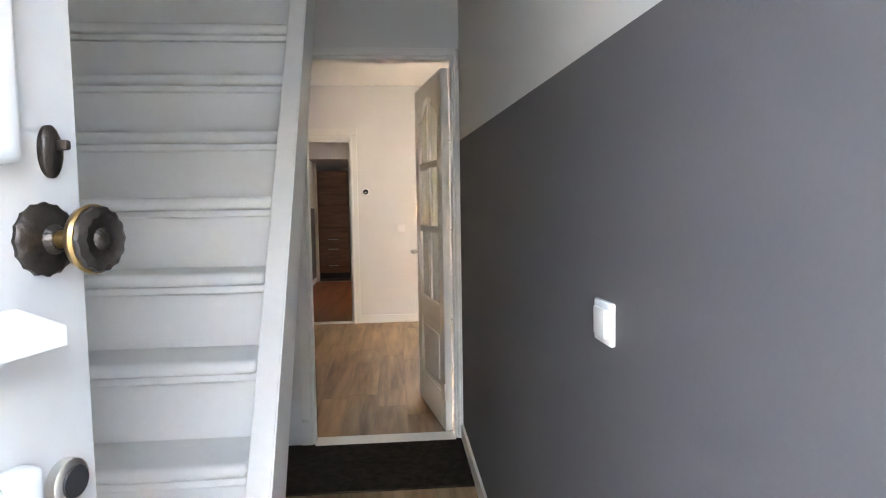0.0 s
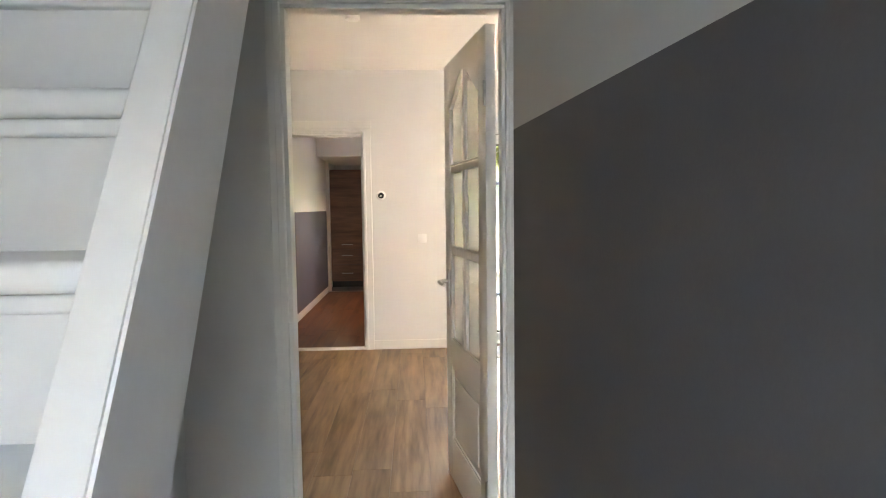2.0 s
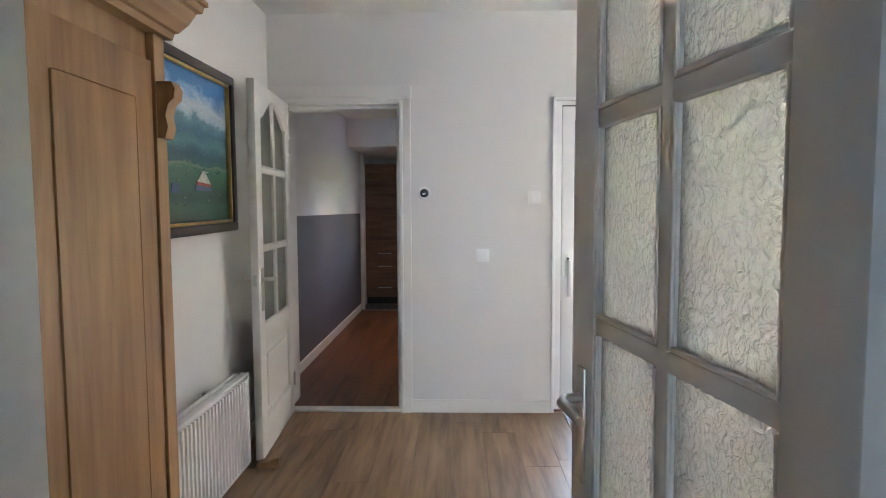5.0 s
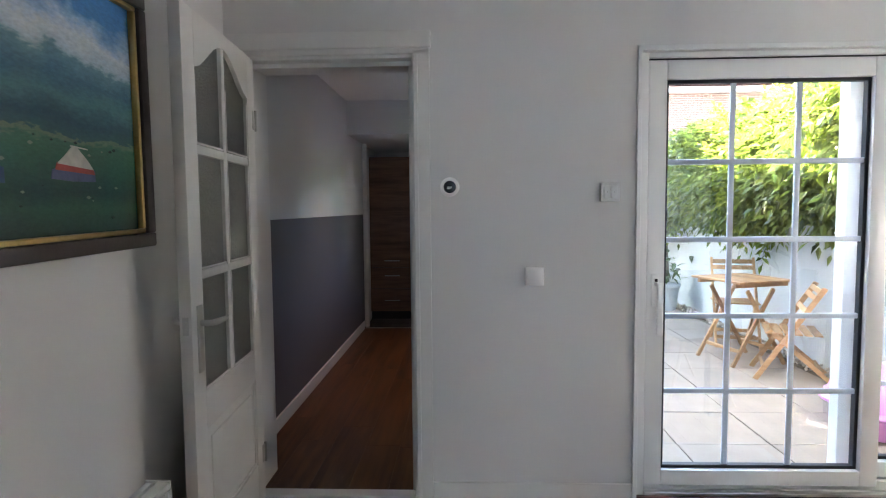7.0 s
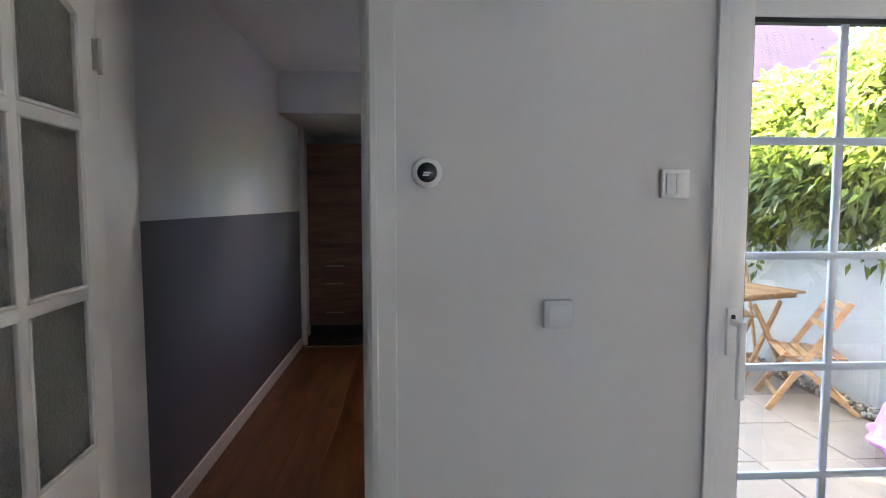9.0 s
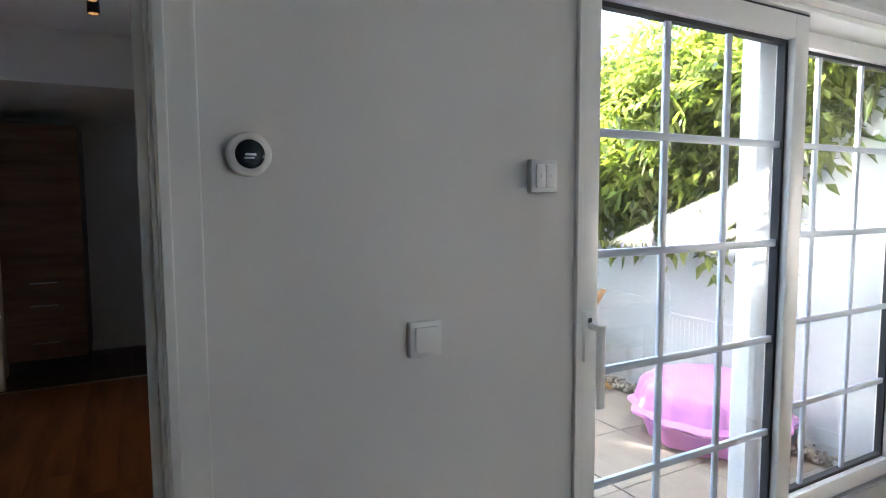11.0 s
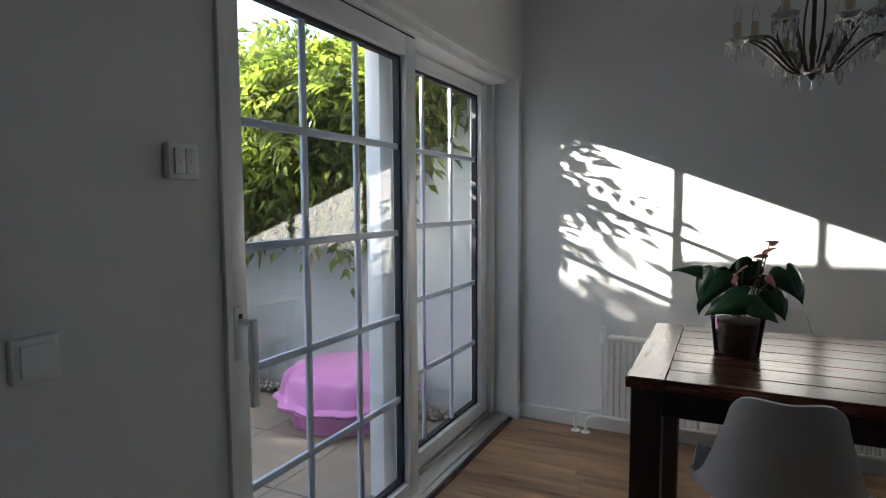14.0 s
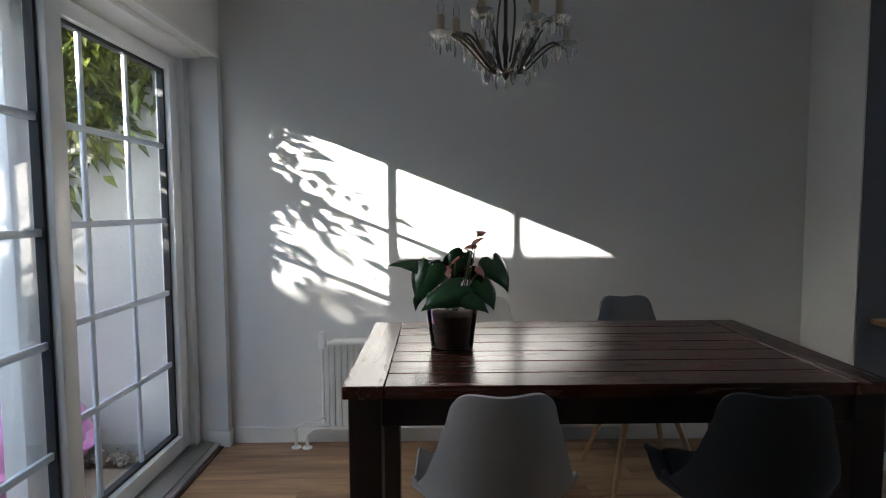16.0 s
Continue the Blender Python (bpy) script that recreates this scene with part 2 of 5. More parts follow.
def lathe(bm, profile, n=24, m=None, lobes=0, depth=0.0):
    """Turns (radius, height) pairs round z; lobes: a fluted outline."""
    rings = []
    for r, z in profile:
        ring = []
        for k in range(n):
            a = 2 * math.pi * k / n
            q = r * (1 + depth * math.cos(lobes * a)) if lobes else r
            ring.append(bm.verts.new((q * math.cos(a), q * math.sin(a), z)))
        rings.append(ring)
    for ra, rb in zip(rings, rings[1:]):
        for k in range(n):
            bm.faces.new((ra[k], ra[(k + 1) % n], rb[(k + 1) % n], rb[k]))
    bm.faces.new(rings[0][::-1]), bm.faces.new(rings[-1])
    if m is not None:
        bmesh.ops.transform(bm, matrix=m, verts=[v for ring in rings for v in ring])


def prism(bm, outline, depth, m=None):
    """An outline in the x-z plane, drawn out along y by depth."""
    a = [bm.verts.new((x, 0, z)) for x, z in outline]
    b = [bm.verts.new((x, depth, z)) for x, z in outline]
    n = len(a)
    bm.faces.new(a), bm.faces.new(b[::-1])
    for i in range(n):
        bm.faces.new((a[i], b[i], b[(i + 1) % n], a[(i + 1) % n]))
    bmesh.ops.recalc_face_normals(bm, faces=bm.faces)
    if m is not None:
        bmesh.ops.transform(bm, matrix=m, verts=a + b)


def part(name, bm, material, parent=None, label="", smooth=False, turn=True):
    """Links a bmesh as one mesh object, under a thing or a part where one is given."""
    me = bpy.data.meshes.new(name)
    if turn:
        bmesh.ops.recalc_face_normals(bm, faces=bm.faces)
    bm.to_mesh(me)
    bm.free()
    me.materials.append(material)
    if smooth:
        me.shade_smooth()
        me.set_sharp_from_angle(angle=radians(40))
    ob = new(name, me)
    if parent is not None:
        ob.parent = parent
    return tagged(ob, label)


def thing(name, m, label, category, group=""):
    ob = new(name)
    ob.matrix_world = m
    return tagged(ob, label, category, group)


def slab(name, material, *boxes, parent=None, label="", soft=0.0, smooth=False):
    bm = bmesh.new()
    for b in boxes:
        soft_box(bm, *b, r=soft) if soft else box(bm, *b)
    return part(name, bm, material, parent, label, smooth)


def setting(name, material, *boxes, label="", soft=0.0):
    return tagged(slab(name, material, *boxes, soft=soft), label, kind="structure")


# ---- the large structure ----
XL, XR, YF, CEIL = -1.115, 2.985, 6.915, 2.555
HX, HY = 0.531, 3.61                      # hall: its painted side wall and the wall with the glazed door
setting("wall_far", WHITE_WALL, (XL - 0.2, YF, 0, -1.04, YF + 0.28, CEIL), (-1.04, YF, 2.012, -0.272, YF + 0.28, CEIL), (-0.272, YF, 0, 0.70, YF + 0.28, CEIL),
        (0.70, YF, 2.012, 2.93, YF + 0.28, CEIL), (2.93, YF, 0, XR + 0.2, YF + 0.28, CEIL), label="white plastered wall with doorway and sliding door opening")
setting("wall_left", WHITE_WALL, (XL - 0.2, HY + 0.05, 0, XL, YF, CEIL), label="white plastered living room wall")
setting("wall_right", WHITE_WALL, (XR, 0.0, 0, XR + 0.2, YF, CEIL), label="white plastered wall lit by a patch of sun")
setting("wall_pier", WHITE_WALL, (2.59, 3.35, 0, XR, 3.87, CEIL), label="white wall pier between the two rooms")
setting("pier_face", GREY_WALL, (2.584, 3.352, 0.08, 2.59, 3.862, CEIL), label="dark grey painted end of the pier")
setting("wall_hall_door", WHITE_WALL, (XL - 0.2, HY, 0, -0.27, HY + 0.05, CEIL + 0.4), (-0.27, HY, 2.013, 0.502, HY + 0.05, CEIL + 0.4), (0.502, HY, 0, HX + 0.12, HY + 0.05, CEIL + 0.4), label="white wall round the glazed hall door")
setting("wall_hall_side", WHITE_WALL, (HX, 0.0, 0, HX + 0.12, HY, CEIL + 0.4), label="white hall wall above a grey dado")
setting("wall_hall_left", WHITE_WALL, (-1.15, 0.0, 0, -1.0, HY, CEIL + 0.4), label="white wall beside the stairs")
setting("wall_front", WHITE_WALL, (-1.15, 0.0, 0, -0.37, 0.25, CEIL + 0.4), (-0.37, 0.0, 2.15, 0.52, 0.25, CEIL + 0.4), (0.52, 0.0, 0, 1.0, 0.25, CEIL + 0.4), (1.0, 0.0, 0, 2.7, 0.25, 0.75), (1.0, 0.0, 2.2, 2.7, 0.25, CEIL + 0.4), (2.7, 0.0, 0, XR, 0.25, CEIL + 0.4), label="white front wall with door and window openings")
setting("ceiling", CEILING, (XL - 0.2, HY + 0.05, CEIL, XR + 0.2, YF + 0.28, CEIL + 0.3), (HX + 0.12, 0.0, CEIL, XR + 0.2, HY + 0.05, CEIL + 0.3), label="white painted ceiling")
setting("ceiling_hall", CEILING, (-1.15, 0.0, CEIL + 0.4, HX + 0.12, HY + 0.05, CEIL + 0.7), label="white hall ceiling")
setting("floor_slab", SOIL, (-1.6, -0.6, -0.3, XR + 0.25, YF + 0.05, -0.012), (-1.6, YF + 0.05, -0.3, 0.2, 12.2, -0.012))
# unseen walls, added to cut the sky light and sun reaching the street
setting("wall_street", PLASTER, (-14.0, -8.3, -0.13, 14.0, -8.0, 5.0), label="unseen plain grey wall added to block the street sky")
setting("wall_upper_front", PLASTER, (-1.15, 0.0, CEIL + 0.71, XR + 0.209, 0.25, 8.0), label="unseen upper front wall added to keep sun off the street")
setting("wall_terrace", PLASTER, (-14.0, 0.0, -0.13, -1.151, 0.25, 8.0), (XR + 0.21, 0.0, -0.13, 14.0, 0.25, 8.0), label="unseen side walls added to keep sun off the street")
# rear passage and kitchen
setting("wall_passage_left", WHITE_WALL, (-1.42, YF + 0.28, 0, -1.20, 12.1, 2.6), label="white passage wall above a grey dado")
setting("dado_passage", GREY_WALL, (-1.20, YF + 0.30, 0.08, -1.197, 10.79, 1.275), label="dark grey painted lower part of the passage wall")
setting("wall_passage_right", WHITE_WALL, (-0.05, YF + 0.28, 0, 0.20, 8.8, 3.31), (-0.05, 8.8, 0, 0.20, 9.35, 1.2), (-0.05, 8.8, 1.9, 0.20, 9.35, 3.31), (-0.05, 9.35, 0, 0.20, 11.80, 3.31), label="outer wall of the rear extension with a window opening")
setting("wall_kitchen_back", WHITE_WALL, (-1.42, 11.86, 0, 0.19, 12.05, 3.0), label="white kitchen wall")
setting("ceiling_passage", CEILING, (-1.20, YF + 0.28, 2.38, -0.05, 10.0, 2.6), (-1.20, 10.0, 2.06, -0.05, 11.86, 2.6), label="white ceiling stepping down over the kitchen")
setting("roof_extension", GASKET, (-1.42, YF + 0.28, 2.6, -0.05, 12.05, 2.75))
# garden
setting("ground", SOIL, (-400, -400, -0.5, 400, -0.6, -0.13), (-400, -0.6, -0.5, -1.6, 12.2, -0.13), (0.2, YF + 0.05, -0.5, 400, 12.2, -0.13), (XR + 0.25, -0.6, -0.5, 400, YF + 0.05, -0.13), (-400, 12.2, -0.5, 400, 600, -0.13), label="bare soil of the garden and beyond")
setting("garden_wall_side", PLASTER, (3.10, YF + 0.28, -0.2, 3.30, 14.0, 2.15), label="weathered pale grey rendered garden wall")
setting("garden_wall_back", PLASTER, (-1.4, 14.0, -0.2, 3.30, 14.2, 2.15), label="weathered pale grey rendered garden wall")

# ---- trims of walls and floors ----
def skirt(x0, y0, x1, y1):
    return (x0, y0, 0.0, x1, y1, 0.085)


setting("baseboard_far", TRIM, skirt(-0.203, YF - 0.013, 0.689, YF), skirt(2.945, YF - 0.013, XR - 0.013, YF), skirt(2.917, YF - 0.013, 2.93, YF + 0.10), soft=0.002, label="white painted baseboard")
setting("baseboard_right", TRIM, skirt(XR - 0.013, 3.87, XR, YF - 0.0135), skirt(2.58, 3.8705, XR - 0.0135, 3.8835), skirt(2.571, 3.352, 2.584, 3.883), soft=0.002, label="white painted baseboard")
setting("baseboard_left", TRIM, skirt(XL, HY + 0.065, XL + 0.013, YF - 0.02), soft=0.002, label="white painted baseboard")
setting("baseboard_hall", TRIM, skirt(HX - 0.016, 0.26, HX, HY - 0.03), soft=0.002, label="white painted baseboard")
setting("baseboard_passage", TRIM, skirt(-1.20, YF + 0.30, -1.184, 10.72), skirt(-0.066, YF + 0.30, -0.05, 11.85), skirt(-0.64, 11.845, -0.068, 11.86), soft=0.002, label="white painted baseboard")
setting("passage_beam_edge", WHITE_WALL, (-1.199, 9.985, 2.055, -0.051, 10.0, 2.379), label="white plastered step in the ceiling")
setting("passage_pipe", TRIM, (-1.197, 10.80, 0.0, -1.15, 10.85, 2.06), soft=0.01, label="white boxed pipe in the corner")

bm = bmesh.new()
prism(bm, [(0.26, 0.075), (HY - 0.02, 0.075), (HY - 0.02, 1.582), (0.26, 1.446)], 0.003, Matrix.Rotation(radians(90), 4, "Z") @ Matrix.Translation((0, -HX, 0)))
tagged(part("dado", bm, GREY_WALL), "dark grey painted lower part of the hall wall", kind="structure")
# hall door frame
setting("door_frame_hall", TRIM, (-0.27, HY - 0.012, 0, -0.253, HY + 0.06, 1.995), (0.487, HY - 0.012, 0, 0.502, HY + 0.06, 1.995), (-0.27, HY - 0.012, 1.995, 0.502, HY + 0.06, 2.013), soft=0.002, label="white painted door lining")
setting("architrave_hall", TRIM, (-0.318, HY - 0.022, 0.14, -0.268, HY, 2.048), (-0.292, HY - 0.034, 0.14, -0.268, HY - 0.021, 2.018), (-0.320, HY - 0.036, 0, -0.266, HY, 0.14),
        (0.499, HY - 0.022, 0, 0.5285, HY, 2.048), (0.499, HY - 0.034, 0, 0.514, HY - 0.021, 2.018), (-0.318, HY - 0.022, 2.009, 0.5285, HY, 2.050), (-0.292, HY - 0.034, 2.009, 0.514, HY - 0.021, 2.031), soft=0.003, label="white moulded architrave")
setting("threshold_hall", TRIM, (-0.253, HY - 0.05, 0, 0.487, HY + 0.065, 0.014), soft=0.004, label="white worn threshold strip")
# far doorway frame
setting("door_frame_far", TRIM, (-1.04, YF - 0.006, 0, -1.025, YF + 0.285, 1.99), (-0.287, YF - 0.006, 0, -0.272, YF + 0.285, 1.99), (-1.04, YF - 0.006, 1.99, -0.272, YF + 0.285, 2.012),
        (-0.305, YF + 0.055, 0, -0.286, YF + 0.10, 1.97), (-1.025, YF + 0.055, 1.97, -0.286, YF + 0.10, 1.991), soft=0.002, label="white painted door lining with a stop")
setting("architrave_far", TRIM, (-0.280, YF - 0.022, 0, -0.205, YF, 2.02), (-0.276, YF - 0.030, 0, -0.256, YF - 0.021, 2.0), (-1.085, YF - 0.022, 2.004, -0.205, YF, 2.098), (-1.085, YF - 0.034, 2.028, -0.199, YF - 0.001, 2.10), (-1.10, YF - 0.022, 0, -1.03, YF, 2.02), soft=0.003, label="cream white moulded architrave")
setting("threshold_far", TRIM, (-1.025, YF - 0.012, 0, -0.287, YF + 0.055, 0.018), soft=0.004, label="white threshold strip")
setting("threshold_kitchen", STEEL, (-1.18, 10.735, 0, -0.07, 10.765, 0.006), soft=0.002, label="metal strip between laminate and tiles")
# sliding door surround
setting("door_frame_sliding", PVC, (0.70, 6.975, 0, 0.762, 7.19, 2.011), (2.874, 7.06, 0, 2.93, 7.19, 2.011), (0.762, 6.975, 1.988, 2.874, 7.075, 2.011), (0.762, 7.075, 1.992, 2.874, 7.19, 2.011), soft=0.003, label="white plastic frame of the sliding door")
setting("sliding_head_cover", PVC, (0.692, YF - 0.012, 0.0, 0.712, YF + 0.06, 2.024), (0.692, YF - 0.012, 2.002, 2.93, YF - 0.0005, 2.024), soft=0.003, label="white strip round the sliding door")
setting("sliding_track", STEEL, (0.762, 6.955, 0, 2.93, 6.985, 0.022), (0.762, 6.985, 0, 2.93, 7.19, 0.03), (0.762, 7.068, 0.03, 2.874, 7.076, 0.042), soft=0.002, label="grey metal floor track")
setting("sliding_track_trim", DARKWOOD_X, (0.712, 6.936, 0, 2.915, 6.954, 0.010), soft=0.002, label="dark strip along the laminate")
# dark gap between leaf and frame, drawn as a black strip
setting("sliding_seal", GASKET, (0.7625, 6.995, 0.04, 0.7665, 7.05, 1.987), (0.7665, 6.995, 1.982, 1.83, 7.05, 1.9875), label="black strip in the gap round the sliding leaf")


# ---- doors ----
def sliding_leaf(x0, x1, gx0, gx1, y, gz0, gz1, label, handle):
    leaf = thing("sliding_door", pose(x0, y, 0.042), label, "door", "sliding garden doors")
    w, g0, g1, top = x1 - x0, gx0 - x0, gx1 - x0, 1.938
    z0, z1 = gz0 - 0.042, gz1 - 0.042
    bm = bmesh.new()
    for b in ((0, 0, 0, g0 - 0.012, 0.07, top), (g1 + 0.012, 0, 0, w, 0.07, top), (g0 - 0.012, 0, 0, g1 + 0.012, 0.07, z0 - 0.012), (g0 - 0.012, 0, z1 + 0.012, g1 + 0.012, 0.07, top)):
        soft_box(bm, *b, r=0.004)
    part("frame", bm, PVC, leaf, "white plastic frame", True)
    bm = bmesh.new()
    for b in ((g0 - 0.012, 0.026, z0 - 0.012, g0 + 0.003, 0.056, z1 + 0.012), (g1 - 0.003, 0.026, z0 - 0.012, g1 + 0.012, 0.056, z1 + 0.012), (g0, 0.026, z0 - 0.012, g1, 0.056, z0 + 0.003), (g0, 0.026, z1 - 0.003, g1, 0.056, z1 + 0.012)):
        box(bm, *b)
    part("gasket", bm, GASKET, leaf, "black rubber gasket")
    bm = bmesh.new()
    vs = [bm.verts.new(c) for c in ((g0, 0.04, z0), (g1, 0.04, z0), (g1, 0.04, z1), (g0, 0.04, z1))]
    bm.faces.new(vs)
    pane = part("pane", bm, GLASS, leaf, "clear double glazing", turn=False)
    pane.visible_shadow = False
    for k in (1, 2):
        xx = g0 + (g1 - g0) * k / 3
        bm = bmesh.new()
        soft_box(bm, xx - 0.0125, 0.033, z0, xx + 0.0125, 0.048, z1, r=0.004)
        part("glazing_bar", bm, BAR, leaf, "grey-blue glazing bar", True)
    for k in (1, 2, 3, 4):
        zz = z0 + (z1 - z0) * k / 5
        bm = bmesh.new()
        soft_box(bm, g0, 0.0325, zz - 0.0125, g1, 0.0485, zz + 0.0125, r=0.004)
        part("glazing_bar", bm, BAR, leaf, "grey-blue glazing bar", True)
    if handle:
        bm = bmesh.new()
        soft_box(bm, 0.022, -0.014, 0.84, 0.052, 0.001, 0.985, r=0.005)
        plate = part("handle_plate", bm, PVC, leaf, "white handle plate", True)
        bm = bmesh.new()
        soft_box(bm, 0.030, -0.05, 0.935, 0.046, -0.012, 0.953, r=0.004)
        soft_box(bm, 0.030, -0.062, 0.715, 0.058, -0.046, 0.953, r=0.007, seg=3)
        part("handle", bm, PVC, plate, "white pull handle", True)
        bm = bmesh.new()
        soft_box(bm, 0.033, -0.016, 0.948, 0.046, -0.013, 0.966, r=0.002)
        part("keyhole", bm, GASKET, plate, "dark keyhole")
    return leaf


sliding_leaf(0.767, 1.825, 0.859, 1.733, 6.99, 0.125, 1.885, "white plastic sliding door leaf with handle and glazing bars", True)
sliding_leaf(1.70, 2.872, 1.825, 2.775, 7.09, 0.13, 1.905, "white plastic fixed door leaf with glazing bars", False)


def lever(bm, x, y, z, side, reach=-0.115):
    """A lever handle with its long plate on the face y, standing out towards side."""
    soft_box(bm, x - 0.02, min(y, y + 0.007 * side), z - 0.165, x + 0.02, max(y, y + 0.007 * side), z + 0.06, r=0.003)
    tube(bm, [(x, y, z), (x, y + 0.035 * side, z), (x + 0.2 * reach, y + 0.05 * side, z), (x + reach, y + 0.05 * side, z - 0.004)], [0.010, 0.010, 0.011, 0.008], 10)


def glazed_leaf(m, w, h, label, bars, peak, z_glass, z_handle):
    """A panelled inside door: six panes of figured glass under a curved head, a raised panel below."""
    d, t = thing("glazed_door", m, label, "door"), 0.040
    s, mid = 0.100, w / 2
    shoulder = peak - 0.13
    bm = bmesh.new()
    soft_box(bm, 0, 0, 0, s, t, h, r=0.003)
    soft_box(bm, w - s, 0, 0, w, t, h, r=0.003)
    for z0, z1 in ((0, 0.20), (z_glass - 0.125, z_glass)):
        soft_box(bm, s, 0.0005, z0, w - s, t - 0.0005, z1, r=0.002)
    head = [(s, h), (w - s, h), (w - s, shoulder)]
    for k in range(1, 12):
        f = k / 12
        bell = 0.5 - 0.5 * math.cos(2 * math.pi * f)
        head.append((w - s - (w - 2 * s) * f, shoulder + (peak - shoulder) * bell ** 0.8))
    head.append((s, shoulder))
    prism(bm, head, t - 0.001, pose(0, 0.0005, 0))
    part("frame", bm, DOOR_PAINT, d, "cream white painted frame", True)
    bm = bmesh.new()
    soft_box(bm, mid - 0.016, 0.003, z_glass, mid + 0.016, t - 0.003, peak + 0.005, r=0.005)
    part("mullion", bm, DOOR_PAINT, d, "", True)
    for z in bars:
        bm = bmesh.new()
        soft_box(bm, s, 0.004, z - 0.016, w - s, t - 0.004, z + 0.016, r=0.005)
        part("muntin", bm, DOOR_PAINT, d, "", True)
    levels = [z_glass, bars[0], bars[1], peak]
    for z0, z1 in zip(levels, levels[1:]):
        for x0, x1 in ((s, mid - 0.015), (mid + 0.015, w - s)):
            bm = bmesh.new()
            box(bm, x0 - 0.004, t / 2 - 0.002, z0, x1 + 0.004, t / 2 + 0.002, z1)
            part("pane", bm, FIGURED, d, "figured obscure glass")
            bm = bmesh.new()
            a, b = z0 + (0.016 if z0 in bars else 0), z1 - (0.016 if z1 in bars else 0)
            if z1 == peak:
                b = shoulder - 0.02
            for face in (0.002, t - 0.010):
                soft_box(bm, x0, face, a, x0 + 0.009, face + 0.008, b, r=0.003)
                soft_box(bm, x1 - 0.009, face, a, x1, face + 0.008, b, r=0.003)
                soft_box(bm, x0 + 0.009, face, a, x1 - 0.009, face + 0.008, a + 0.009, r=0.003)
            part("glazing_bead", bm, DOOR_PAINT, d, "", True)
    bm = bmesh.new()
    box(bm, s - 0.005, 0.010, 0.195, w - s + 0.005, t - 0.010, z_glass - 0.12)
    for face in (0.004, t - 0.013):
        soft_box(bm, s + 0.05, face, 0.25, w - s - 0.05, face + 0.009, z_glass - 0.175, r=0.004)
        for b in ((s, face, 0.20, s + 0.014, face + 0.009, z_glass - 0.125), (w - s - 0.014, face, 0.20, w - s, face + 0.009, z_glass - 0.125), (s, face, 0.20, w - s, face + 0.009, 0.214), (s, face, z_glass - 0.139, w - s, face + 0.009, z_glass - 0.125)):
            soft_box(bm, *b, r=0.004)
    part("lower_panel", bm, DOOR_PAINT, d, "raised wooden panel", True)
    for side, y in ((-1, 0.0), (1, t)):
        bm = bmesh.new()
        lever(bm, w - 0.058, y, z_handle, side)
        part("door_handle", bm, STEEL, d, "satin steel lever handle on a long plate", True)
    bm = bmesh.new()
    soft_box(bm, w - 0.001, 0.010, z_handle - 0.03, w + 0.0015, 0.030, z_handle + 0.03, r=0.0007)
    soft_box(bm, w, 0.013, z_handle - 0.01, w + 0.008, 0.027, z_handle + 0.014, r=0.002)
    part("latch", bm, STEEL, d, "steel latch plate")
    for z in (0.22, 1.72):
        bm = bmesh.new()
        rod(bm, (0.0, t + 0.004, z - 0.045), (0.0, t + 0.004, z + 0.045), 0.006)
        soft_box(bm, 0.002, t - 0.001, z - 0.04, 0.035, t + 0.0015, z + 0.04, r=0.001)
        part("hinge", bm, STEEL, d, "painted steel hinge", True)
    return d


def along(x, y, z, ux, uy):
    a = math.degrees(math.atan2(uy, ux))
    return pose(x, y, z, 0, 0, a)


glazed_leaf(along(0.481, 3.692, 0.006, -0.111, 0.655), 0.68, 1.968, "white glazed wooden door standing open into the room", (1.104, 1.480), 1.884, 0.685, 0.957)
glazed_leaf(along(-1.022, 6.900, 0.006, 0.049, -0.755), 0.757, 1.985, "white glazed wooden door held open by a wooden wedge", (1.110, 1.532), 1.930, 0.712, 0.955)
wedge = bmesh.new()
prism(wedge, [(-0.055, 0), (0.055, 0), (0.055, 0.052), (-0.055, 0.022)], 0.055, pose(-0.885, 6.068, 0, 0, 0, 8))
tagged(part("door_wedge", wedge, PINE_Y), "worn wooden wedge on the floor under the door", "door wedge")


